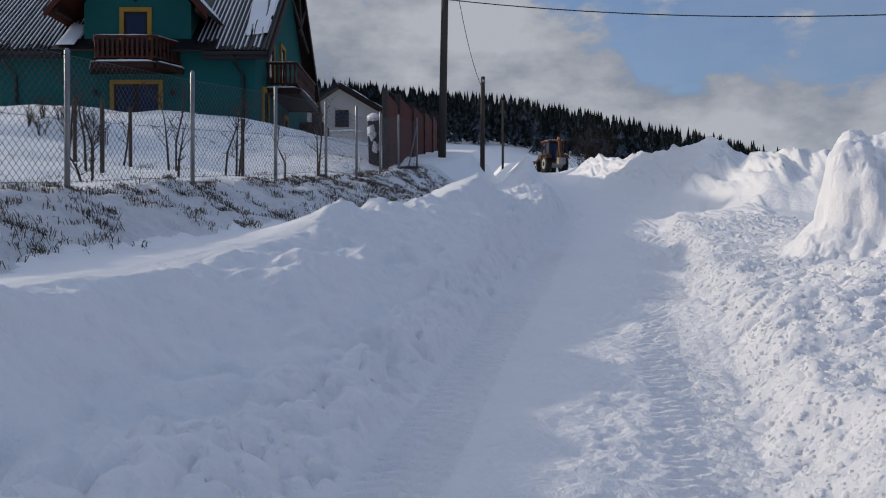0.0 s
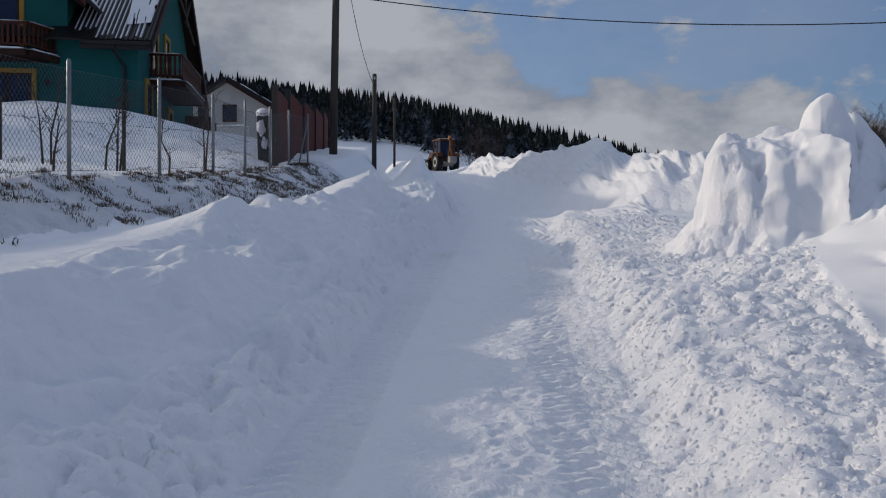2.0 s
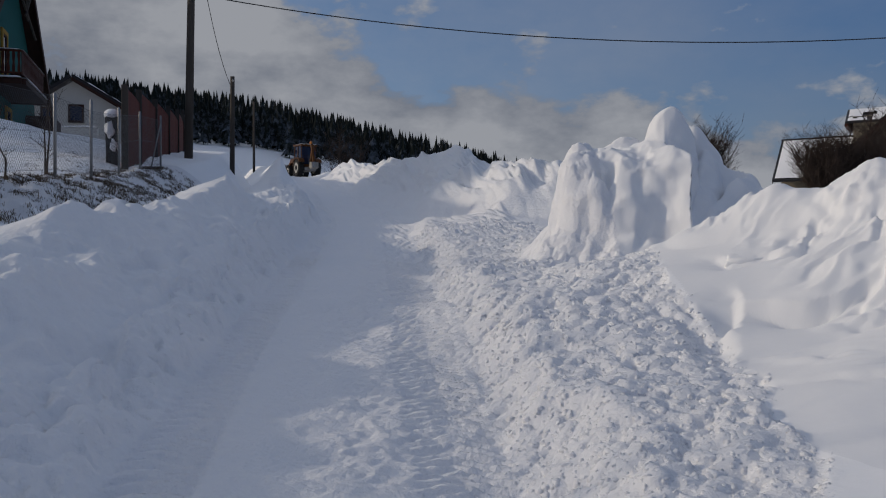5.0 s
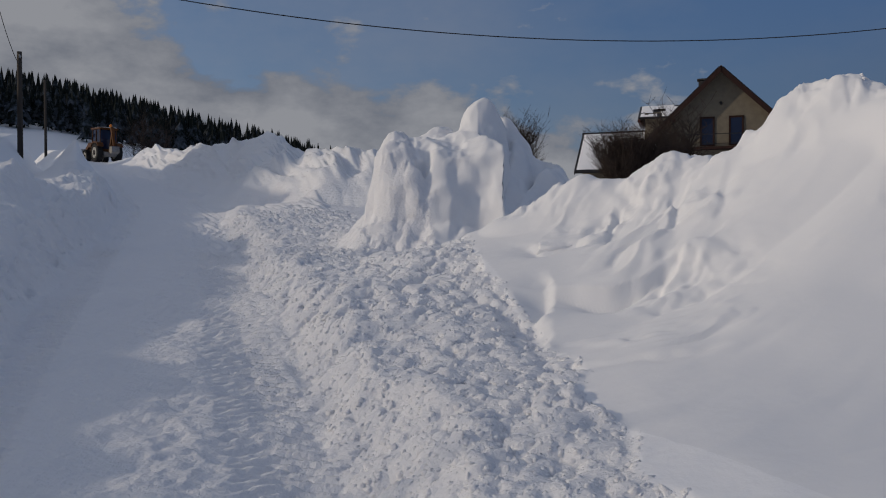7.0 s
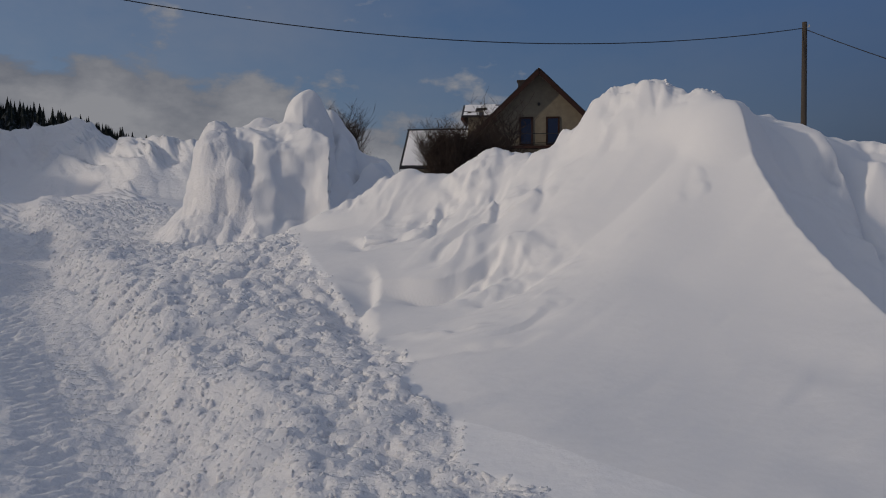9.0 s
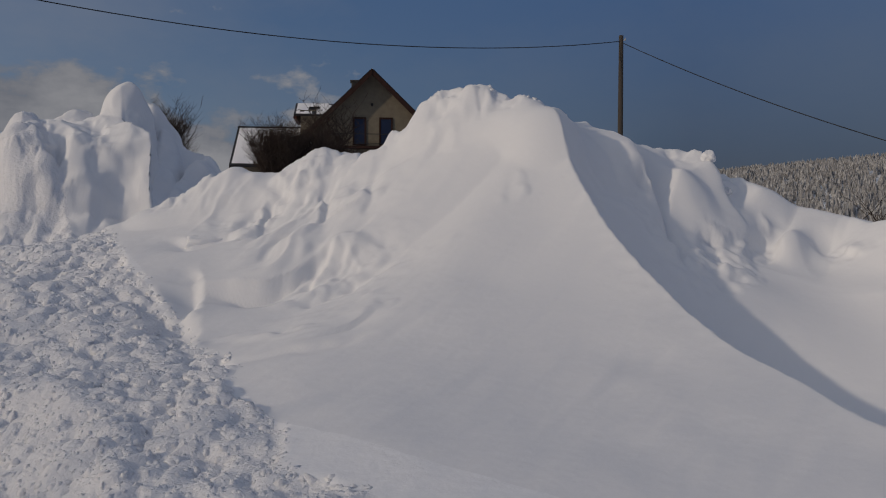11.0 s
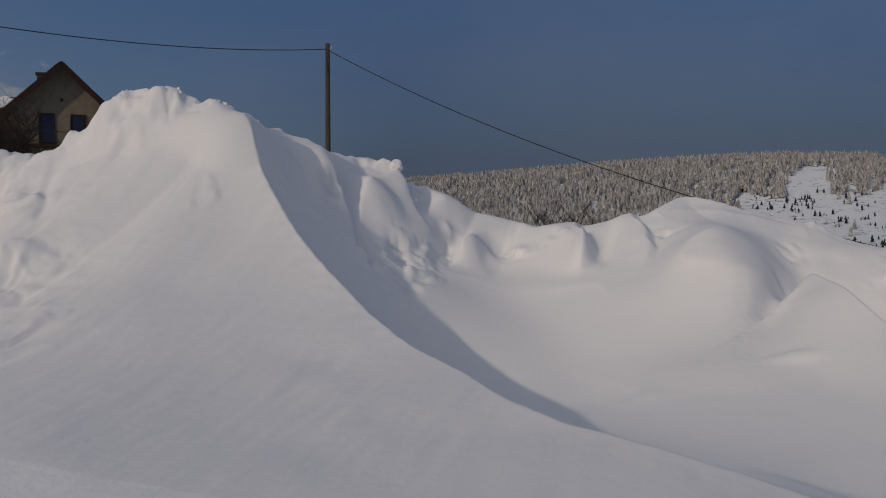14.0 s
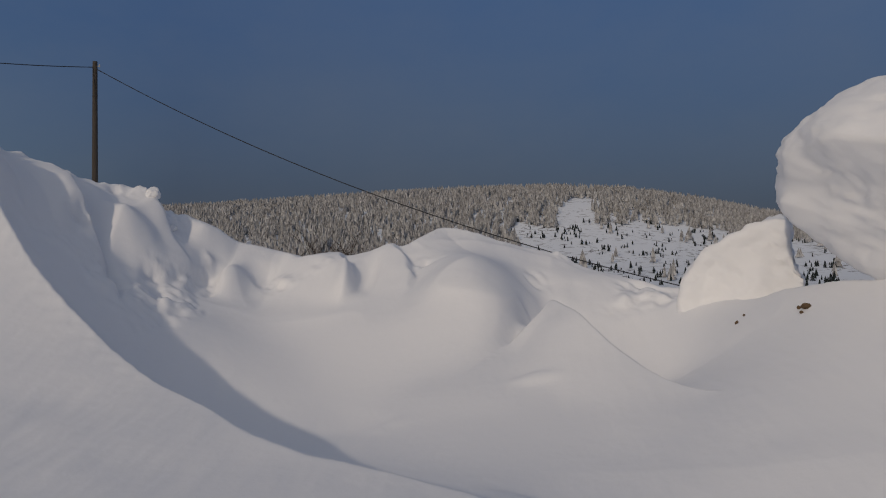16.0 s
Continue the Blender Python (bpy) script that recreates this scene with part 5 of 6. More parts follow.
# ---- the cream house behind the drift ----
def cream_house():
    az = 46.8
    ox, oy = 62 * math.sin(radians(az)), 62 * math.cos(radians(az))
    h = thing("house", pose(ox, oy, 3.6, 0, 0, -az), "cream house with steep dark gable roof and chimney", "house")
    ap, hw, ev = 9.35, 4.3, 5.2
    part("wall", prism([(-hw, 0), (hw, 0), (hw, ev), (0, ap), (-hw, ev)], 0, 0.35), CREAM, h)
    for s in (-1, 1):
        part("wall", boxed((s * hw - (0.3 if s > 0 else 0), 0.35, 0), (s * hw + (0.3 if s < 0 else 0), 9.5, ev), 0), CREAM, h)
    part("wall", prism([(-hw, 0), (hw, 0), (hw, ev), (0, ap), (-hw, ev)], 9.5, 9.8), CREAM, h)
    k = (ap - ev) / hw
    for s in (-1, 1):
        xe = s * (hw + 0.75)
        a, b, c, d = (xe, -0.9, ap - k * (hw + 0.75)), (0, -0.9, ap + 0.04), (0, 10.2, ap + 0.04), (xe, 10.2, ap - k * (hw + 0.75))
        quad = (a, b, c, d) if s < 0 else (b, a, d, c)
        part("roof", slab(*quad, 0.2), ROOF, h)
        part("soffit", slab(*[Vector(p) - Vector((0, 0, 0.05)) for p in quad], 0.03), TIMBER, h)
        part("verge_board", slab((xe, -0.93, a[2] - 0.25), (0, -0.93, ap - 0.2), (0, -0.93, ap + 0.22), (xe, -0.93, a[2] + 0.16), 0.05), DARK_TIMBER, h)
        part("snow_sheet", rough_slab(*[Vector(p) + Vector((0, 0, 0.22)) for p in quad], 0.07, 10, 3 + s, 0.3), SNOW, h, "", True)
        part("purlin", boxed((s * 3.1 - 0.1, -0.85, ap - k * 3.1 - 0.42), (s * 3.1 + 0.1, 0.0, ap - k * 3.1 - 0.2), 0.01), TIMBER, h)
    chim = part("chimney", boxed((-1.55, 3.2, ap - 1.6), (-0.85, 3.9, ap - 0.02), 0.02), STONE, h, "dark rendered chimney")
    part("cap", boxed((-1.65, 3.1, ap + 0.0), (-0.75, 4.0, ap + 0.12), 0.02), STONE, chim)
    for x in (-0.9, 1.0):
        window(h, pose(x, -0.03, 4.25), 0.85, 1.95, DARK_TIMBER, 1, False, 0.06)
    part("balcony_rail", add_box(boxed((-3.6, -0.9, 4.95), (3.9, -0.85, 5.0), 0), (-3.6, -0.9, 4.3), (3.9, -0.85, 4.34)), CABLE, h)
    part("balcony_floor", boxed((-3.6, -0.95, 3.95), (3.9, 0, 4.12), 0.01), DARK_TIMBER, h)
    wall_lamp(h, 0.0, 0.0, 7.2)
    # dormer on the left slope
    part("dormer_wall", boxed((-5.3, 2.6, 5.0), (-2.0, 5.6, 7.1), 0.01), CREAM, h)
    d0 = part("dormer_roof", slab((-5.75, 2.0, 6.55), (-2.0, 2.0, 6.55), (-2.0, 4.1, 7.65), (-5.75, 4.1, 7.65), 0.14), ROOF, h)
    part("dormer_roof", slab((-2.0, 6.2, 6.55), (-5.75, 6.2, 6.55), (-5.75, 4.1, 7.65), (-2.0, 4.1, 7.65), 0.14), ROOF, h)
    part("snow_sheet", rough_slab((-5.6, 2.05, 6.72), (-2.1, 2.05, 6.72), (-2.1, 4.0, 7.76), (-5.6, 4.0, 7.76), 0.09, 12, 6, 0.3), SNOW, h, "", True)
    part("dormer_end", prism([(2.0, 6.4), (6.2, 6.4), (4.1, 7.62)], -5.8, -5.6, "x"), TIMBER, h)
    window(h, pose(-5.32, 4.1, 5.4, 0, 0, -90), 1.1, 1.1, DARK_TIMBER, 1, True, 0.07)
    # low wing with a snow-laden roof
    part("wing_wall", boxed((-9.7, 1.2, 0), (-4.35, 6.5, 3.2), 0.01), CREAM, h)
    part("wing_roof", slab((-10.1, 0.0, 2.6), (-4.35, 0.0, 2.6), (-4.35, 4.2, 5.75), (-10.1, 4.2, 5.75), 0.16), ROOF, h)
    part("wing_roof", slab((-4.35, 7.5, 2.6), (-10.1, 7.5, 2.6), (-10.1, 4.2, 5.75), (-4.35, 4.2, 5.75), 0.16), ROOF, h)
    part("snow_sheet", rough_slab((-9.95, 0.05, 2.84), (-4.4, 0.05, 2.84), (-4.4, 4.05, 5.84), (-9.95, 4.05, 5.84), 0.13, 14, 9), SNOW, h, "deep snow over the wing's roof", True)
    part("ridge_cap", boxed((-10.15, 4.1, 5.84), (-4.4, 4.32, 5.99), 0.02), ROOF, h)
    part("verge_board", slab((-10.12, 0.0, 2.5), (-10.12, 4.2, 5.65), (-10.12, 4.2, 5.92), (-10.12, 0.0, 2.78), 0.05), DARK_TIMBER, h)


cream_house()


# ---- fences ----
def chain_link_fence():
    f = thing("fence", pose(0, 0, 0), "chain-link fence on galvanised steel posts above the embankment", "fence")
    spots = [(-5.1, 4.2), (-4.55, 6.6), (-4.03, 9.15), (-3.55, 12.09), (-2.85, 14.52), (-2.38, 17.34), (-2.02, 19.9), (-1.69, 22.94), (-1.33, 25.46), (-0.86, 28.0)]
    posts = []
    for k, (x, y) in enumerate(spots):
        z = ground_at(x, y)
        top = np.interp(y, [4, 9.15, 12.09, 14.52, 17.34, 19.9, 22.94, 25.46, 28.0], [3.62, 3.87, 4.22, 4.45, 4.67, 4.98, 5.31, 5.6, 5.88])
        posts.append((x, y, z, top))
        bm = tube([(x, y, z - 0.4), (x, y, top - 0.03), (x, y, top)], [0.030, 0.030, 0.018], 10)
        part("post", bm, GALV, f, "", True)
    x, y, z, top = posts[-1]
    part("brace", tube([(x, y, top - 0.25), (x - 0.25, y - 1.0, ground_at(x - 0.25, y - 1.0))], 0.022, 8), GALV, f, "slanting galvanised brace", True)
    for (xa, ya, za, ta), (xb, yb, zb, tb) in zip(posts, posts[1:]):
        run = math.hypot(xb - xa, yb - ya)
        rise = 1.38
        low, slope = za + 0.10, (zb - za) / run
        step = 0.096
        bm = bmesh.new()

        def at(u, v):
            return Vector((xa + (xb - xa) * u / run, ya + (yb - ya) * u / run, low + slope * u + v))

        side = Vector(((yb - ya) / run, -(xb - xa) / run, 0)) * 0.0022
        u = -rise
        while u < run:
            for direct in (1, -1):
                a, b = (u, 0.0), (u + rise, rise)
                ua, ub = max(a[0], 0.0), min(b[0], run)
                if ub - ua > 0.01:
                    va, vb = ua - u, ub - u
                    if direct < 0:
                        va, vb = rise - va, rise - vb
                    p, q = at(ua, va), at(ub, vb)
                    up = Vector((0, 0, 0.0045))
                    v = [bm.verts.new(c) for c in (p - up, p + side * direct, p + up, q - up, q + side * direct, q + up)]
                    for i, j in ((0, 1), (1, 2), (2, 0)):
                        bm.faces.new((v[i], v[j], v[j + 3], v[i + 3]))
            u += step
        for v in (0.02, rise * 0.5, rise):
            add_tube(bm, [at(0, v), at(run, v)], 0.003, 4)
        part("wire_mesh", bm, WIRE, f)
    return f


chain_link_fence()


def board_fence():
    f = thing("fence", pose(0, 0, 0), "rust-red boarded fence panels between grey posts", "fence")
    spots = [(-1.75, 25.8), (-1.55, 29.0), (-1.2, 32.5), (-0.85, 36.5), (-0.55, 40.5), (-0.35, 45.0)]
    tops = [6.32, 6.75, 7.05, 7.45, 7.95, 8.6]
    for k, (x, y) in enumerate(spots):
        z = ground_at(x, y)
        part("post", boxed((x - 0.09, y - 0.09, z - 0.3), (x + 0.09, y + 0.09, tops[k] + 0.06), 0.01), STONE if k else POLE_WOOD, f)
    for k, ((xa, ya), (xb, yb)) in enumerate(zip(spots, spots[1:])):
        n = 14
        for j in range(n):
            u, w = (j + 0.08) / n, (j + 0.92) / n
            a, b = Vector((xa + (xb - xa) * u, ya + (yb - ya) * u, 0)), Vector((xa + (xb - xa) * w, ya + (yb - ya) * w, 0))
            z = ground_at(a.x, a.y) + 0.05
            top = tops[k] - 0.02 + (tops[k + 1] - tops[k]) * 0.15 * u + 0.05 * math.sin(math.pi * u)
            bm = slab((a.x, a.y, z), (b.x, b.y, z), (b.x, b.y, top), (a.x, a.y, top), 0.03)
            part("board", bm, RED_PANEL, f)


board_fence()


def gate_pillar():
    x, y = -2.15, 26.6
    z = ground_at(x, y)
    p = thing("gate_pillar", pose(x, y, z), "dark stone gate pillar plastered with snow", "pillar")
    bm = boxed((-0.17, -0.17, -0.3), (0.17, 0.17, 1.35), 0.03)
    bmesh.ops.subdivide_edges(bm, edges=bm.edges, cuts=3)
    for v in bm.verts:
        v.co += Vector((noise.noise(v.co * 5), noise.noise(v.co * 5 + Vector((3, 0, 0))), 0)) * 0.03
    part("shaft", bm, STONE, p)
    cap = bmesh.new()
    bmesh.ops.create_icosphere(cap, subdivisions=2, radius=0.24, matrix=pose(0, 0, 1.42) @ Matrix.Diagonal((1, 1, 0.7, 1)))
    part("snow_cap", cap, SNOW, p, "cap of snow", True)
    for cx, cz, sx, sz in ((-0.06, 0.95, 0.15, 0.3), (0.05, 0.5, 0.13, 0.22)):
        stuck = bmesh.new()
        bmesh.ops.create_icosphere(stuck, subdivisions=3, radius=1)
        for v in stuck.verts:
            k = 0.75 + 0.6 * noise.noise(v.co * 1.8 + Vector((cx * 40, cz * 9, 0)))
            v.co = Vector((cx + v.co.x * sx * k, -0.17 + v.co.y * 0.05, cz + v.co.z * sz * k))
        part("snow_patch", stuck, SNOW, p, "snow blown onto the stone", True)


gate_pillar()


# ---- poles and lines ----
def utility_pole(x, y, top, r0, r1, lean, label, fittings=True):
    z = ground_at(x, y)
    p = thing("utility_pole", pose(x, y, z), label, "pole")
    h = top - z
    part("shaft", tube([(-lean * h, 0, -0.5), (-lean * h * 0.5, 0, h * 0.5), (0, 0, h)], [r0, (r0 + r1) / 2, r1], 12), POLE_WOOD, p, "", True)
    if fittings:
        part("insulator", add_tube(tube([(0, -r1, h - 0.28), (0, -r1 - 0.12, h - 0.28)], 0.012, 6), [(0, -r1 - 0.12, h - 0.3), (0, -r1 - 0.12, h - 0.24), (0, -r1 - 0.12, h - 0.16)], [0.03, 0.045, 0.02], 8), PALE_RIM, p, "pale insulator on a hook")
    return Vector((x, y, top - 0.3))


pole_a = utility_pole(0.12, 35.7, 15.2, 0.17, 0.13, 0.018, "tall grey utility pole beside the red fence")
pole_b = utility_pole(1.93, 41.6, 9.85, 0.12, 0.10, 0.004, "shorter weathered wooden pole on the bank")
pole_c = utility_pole(4.75, 68, 13.1, 0.10, 0.08, 0.0, "thin wooden pole against the dark wood", False)
pole_d = utility_pole(42.5, 21.5, 12.35, 0.17, 0.12, 0.0, "wooden pole rising behind the great drift")
pole_e = utility_pole(33.6, -7.6, 0.9, 0.12, 0.09, 0.0, "short wooden pole in the hollow field", False)


def cable(a, b, sag, r, label):
    """A hanging wire between two points."""
    pts = [a.lerp(b, u) - Vector((0, 0, 4 * sag * u * (1 - u))) for u in np.linspace(0, 1, 40)]
    bm = tube([p - pts[0] for p in pts], r, 5)
    me = bpy.data.meshes.new("overhead_wire")
    bm.to_mesh(me)
    bm.free()
    me.materials.append(CABLE)
    tagged(new("overhead_wire", me), label, "wire").matrix_basis = Matrix.Translation(pts[0])


cable(Vector((0.12, 35.6, 11.9)), pole_d, 2.2, 0.022, "black overhead wire sagging between two poles")
cable(pole_d + Vector((0, 0, -0.05)), pole_e, 1.1, 0.022, "black overhead wire dropping towards the valley")
cable(Vector((0.2, 35.7, 14.6)), pole_b + Vector((0, 0, -0.3)), 0.9, 0.014, "thin slack wire between neighbouring poles")


# ---- woods ----
def spruce_template(seed, tiers, sides, slim):
    """Vertices and triangles of one ragged spruce of height 1."""
    rng = np.random.RandomState(seed)
    verts, tris = [], []
    for t in range(tiers):
        u = t / tiers
        base, top = 0.08 + 0.86 * u, min(1.0, 0.08 + 0.86 * u + 1.7 / tiers)
        r = slim * (1 - u) ** 0.85 * rng.uniform(0.8, 1.15) + 0.012
        n0 = len(verts)
        spin = rng.uniform(0, 6.28)
        for k in range(sides * 2):
            a = spin + math.pi * k / sides
            rr = r * (rng.uniform(0.85, 1.2) if k % 2 == 0 else rng.uniform(0.35, 0.6))
            verts.append((rr * math.cos(a), rr * math.sin(a), base - (0.05 if k % 2 == 0 else 0.0) * rng.uniform(0.5, 1.3)))
        verts.append((rng.uniform(-0.01, 0.01), rng.uniform(-0.01, 0.01), top))
        for k in range(sides * 2):
            tris.append((n0 + k, n0 + (k + 1) % (sides * 2), n0 + sides * 2))
    n0 = len(verts)
    for k in range(3):
        verts.append((0.014 * math.cos(2.1 * k), 0.014 * math.sin(2.1 * k), -0.03))
    verts.append((0, 0, 0.3))
    tris += [(n0, n0 + 1, n0 + 3), (n0 + 1, n0 + 2, n0 + 3), (n0 + 2, n0, n0 + 3)]
    return np.array(verts), np.array(tris)


def wood(name, spots, tall, templates, mat, label, category):
    """One mesh of many trees standing at spots."""
    rng = np.random.RandomState(11)
    z = height(spots[:, 0], spots[:, 1], False)
    V, T, n = [], [], 0
    for (x, y), zz, hh in zip(spots, z, tall):
        v, t = templates[rng.randint(len(templates))]
        a = rng.uniform(0, 6.28)
        c, s = math.cos(a), math.sin(a)
        wide = hh * rng.uniform(0.8, 1.25)
        V.append(np.column_stack([x + (v[:, 0] * c - v[:, 1] * s) * wide, y + (v[:, 0] * s + v[:, 1] * c) * wide, zz + v[:, 2] * hh]))
        T.append(t + n)
        n += len(v)
    ob = mesh_object(name, np.vstack(V), np.vstack(T), mat)
    ob.data.polygons.foreach_set("use_smooth", np.zeros(len(ob.data.polygons), bool))
    return tagged(ob, label, category, kind="stuff")


rng = np.random.RandomState(4)
near_spruce = [spruce_template(k, 7, 5, 0.17) for k in range(6)]
far_spruce = [spruce_template(20 + k, 3, 4, 0.25) for k in range(5)]
az, rr = np.radians(rng.uniform(-34, 27, 3300)), 255 + 175 * rng.uniform(0, 1, 3300) ** 0.7
crown = np.radians(np.linspace(-34, 27, 420) + rng.uniform(-0.12, 0.12, 420))
az, rr = np.concatenate([az, crown]), np.concatenate([rr, rng.uniform(405, 432, 420)])
wood("spruce_wood", np.column_stack([rr * np.sin(az), rr * np.cos(az)]), rng.uniform(9.5, 15.5, len(az)), near_spruce, SPRUCE, "dark spruce wood lightly dusted with snow", "wood")

az, rr = np.radians(rng.uniform(48, 116, 15000)), 640 + 880 * rng.uniform(0, 1, 15000) ** 0.75
deg = np.degrees(az)
# open fields and a cleared strip break the wood on its right-hand half
meadow = (deg > 89.8 + 1.0 * value_noise(rr / 90, rr * 0, 5)) & (rr < 1070 + 40 * value_noise(deg / 2, deg * 0, 6))
patch = value_noise(deg * 0.9, rr / 70, 12) > 0.15
strip = (np.abs(deg - 94.7 + (1300 - rr) * 0.004 + 0.5 * value_noise(rr / 40, rr * 0, 8)) < 1.3 - 0.004 * np.clip(rr - 1120, 0, 200)) & (rr > 1000) & (rr < 1270)
keep = (~meadow | (patch & (rng.uniform(0, 1, 15000) < 0.10))) & ~strip
az, rr = az[keep], rr[keep]
crown = np.radians(np.concatenate([np.linspace(48, 93.4, 420), np.linspace(95.8, 116, 190)]))
az, rr = np.concatenate([az, crown]), np.concatenate([rr, rng.uniform(1470, 1525, len(crown))])
wood("frosted_wood", np.column_stack([rr * np.sin(az), rr * np.cos(az)]), rng.uniform(9, 16, len(az)), far_spruce, FROSTED, "far hillside of frosted spruces", "wood")
# dark bushes dotted over the open fields
n = 2200
az, rr = np.radians(rng.uniform(89.5, 110, n)), rng.uniform(560, 1090, n)
keep = value_noise(np.degrees(az) * 1.3, rr / 35, 33) + 0.4 * value_noise(np.degrees(az) * 4, rr / 12, 34) > rng.uniform(0.0, 0.6, n)
az, rr = az[keep], rr[keep]
wood("field_scrub", np.column_stack([rr * np.sin(az), rr * np.cos(az)]), rng.uniform(2, 6.5, len(az)), far_spruce, SPRUCE, "dark bushes dotted over the far snowy fields", "scrub")
# darker scrub and hedges in the valley
az, rr = np.radians(rng.uniform(62, 112, 900)), rng.uniform(150, 620, 900)
keep = (value_noise(np.degrees(az) * 0.7, rr / 45, 31) > 0.35) & (rr > 240)
az, rr = az[keep], rr[keep]
wood("valley_scrub", np.column_stack([rr * np.sin(az), rr * np.cos(az)]), rng.uniform(2.5, 7, len(az)), far_spruce, SPRUCE, "dark scrub and young spruces across the valley", "scrub")


def branchy(name, x, y, tall, wide, stems, twigs, label, category, seed, upright=0.6, z=None, trunk=0.03, group=""):
    """A leafless bush or young tree: stems that fork into twigs."""
    r = random.Random(seed)
    base = ground_at(x, y) if z is None else z
    ob = thing(name, pose(x, y, base), label, category, group)
    wood_bm, twig_bm = bmesh.new(), bmesh.new()
    for s in range(stems):
        a = r.uniform(0, 6.28)
        lean = r.uniform(0.1, 1.0) * (1 - upright)
        end = Vector((math.cos(a) * wide * lean, math.sin(a) * wide * lean, tall * r.uniform(0.6, 0.95)))
        foot = Vector((math.cos(a), math.sin(a), 0)) * (0.0 if stems == 1 else wide * 0.12 * r.random())
        pts = [foot + Vector((0, 0, -0.25))] + [foot.lerp(foot + end, u) + Vector((r.uniform(-1, 1), r.uniform(-1, 1), 0)) * 0.04 * tall for u in (0.33, 0.66, 1.0)]
        add_tube(wood_bm, pts, [trunk, trunk * 0.8, trunk * 0.5, trunk * 0.2], 5)
        for _ in range(twigs):
            u = r.uniform(0.25, 1.0)
            k = min(2, int(u * 3))
            p = pts[k].lerp(pts[k + 1], u * 3 - k)
            b = r.uniform(0, 6.28)
            reach = tall * r.uniform(0.12, 0.34)
            q = p + Vector((math.cos(b) * reach * 0.75, math.sin(b) * reach * 0.75, reach * r.uniform(0.3, 1.1)))
            m = p.lerp(q, 0.5) + Vector((r.uniform(-1, 1), r.uniform(-1, 1), r.uniform(-0.5, 1))) * reach * 0.1
            add_tube(twig_bm, [p, m, q], [trunk * 0.35, trunk * 0.24, trunk * 0.1], 3)
            for _ in range(3):
                c = r.uniform(0, 6.28)
                d = m.lerp(q, r.random())
                add_tube(twig_bm, [d, d + Vector((math.cos(c), math.sin(c), r.uniform(0.4, 1.4))) * reach * 0.3], [trunk * 0.18, trunk * 0.07], 3)
    part("stem", wood_bm, BARK, ob)
    tagged(part("twig_crown", twig_bm, TWIG, ob), kind="stuff")
    return ob


# young fruit trees of the yard, some tied to stakes
for k, (x, y, tall) in enumerate(((-6.9, 15.6, 1.7), (-5.6, 13.6, 1.6), (-6.25, 16.6, 1.55), (-4.75, 15.0, 1.75), (-4.15, 16.2, 1.6), (-3.9, 15.9, 1.5), (-3.2, 17.2, 1.6), (-2.75, 18.6, 1.5), (-7.9, 14.2, 1.4), (-5.2, 12.6, 0.8), (-4.2, 13.5, 0.9))):
    tree = branchy("fruit_tree", x, y, tall, 0.7, 2 if k % 2 else 1, 9, "young leafless fruit tree standing in the snowy yard", "tree", 100 + k, 0.5, trunk=0.024, group="fruit trees in the yard")
    if k in (0, 1, 2, 5):
        part("stake", tube([(0.16, 0.02, -0.3), (0.16, 0.02, tall * 0.72)], 0.035, 6), BARK, tree, "rough wooden stake")
branchy("bush", 14.0, 21.3, 2.35, 1.1, 70, 26, "round leafless bush behind the wind-carved heap", "bush", 31, 0.25, trunk=0.022)
branchy("bush", 28.4, 33.0, 3.5, 1.9, 110, 24, "dense dark leafless bush beside the cream house", "bush", 32, 0.15, trunk=0.036)
branchy("bush", 29.8, 33.0, 3.7, 2.4, 75, 20, "dense dark leafless bush before the snowy wing roof", "bush", 33, 0.15, trunk=0.03)
branchy("tree", 33.0, 34.4, 5.0, 2.4, 16, 30, "bare spreading tree before the cream house gable", "tree", 34, 0.3, trunk=0.06)
for k in range(9):
    x, y = -9.5 + 0.22 * k, 19.6 + 0.35 * math.sin(k * 2.3)
    branchy("shrub", x, y, 0.5, 0.4, 7, 8, "low leafless shrub on a mound in the yard", "shrub", 150 + k, 0.3, trunk=0.012, group="shrubs of the yard mound")
for k, (x, y, s) in enumerate(((12.9, 2.75, 0.75), (13.4, 2.6, 0.8), (13.2, 2.05, 0.7))):
    branchy("shrub", x, y, s * 2.2, 0.8, 16, 10, "dark twiggy shrub behind the hollow drift", "shrub", 50 + k, 0.3, trunk=0.02, group="shrubs behind the drift")


# bare birches along the edge of the dark wood
for k, (a, r, t) in enumerate(((9.3, 210, 15), (9.9, 215, 14), (10.6, 212, 13))):
    branchy("tree", r * math.sin(radians(a)), r * math.cos(radians(a)), t, 6, 4, 26, "bare pale tree before the dark wood", "tree", 70 + k, 0.6, trunk=0.12, group="bare trees by the wood")


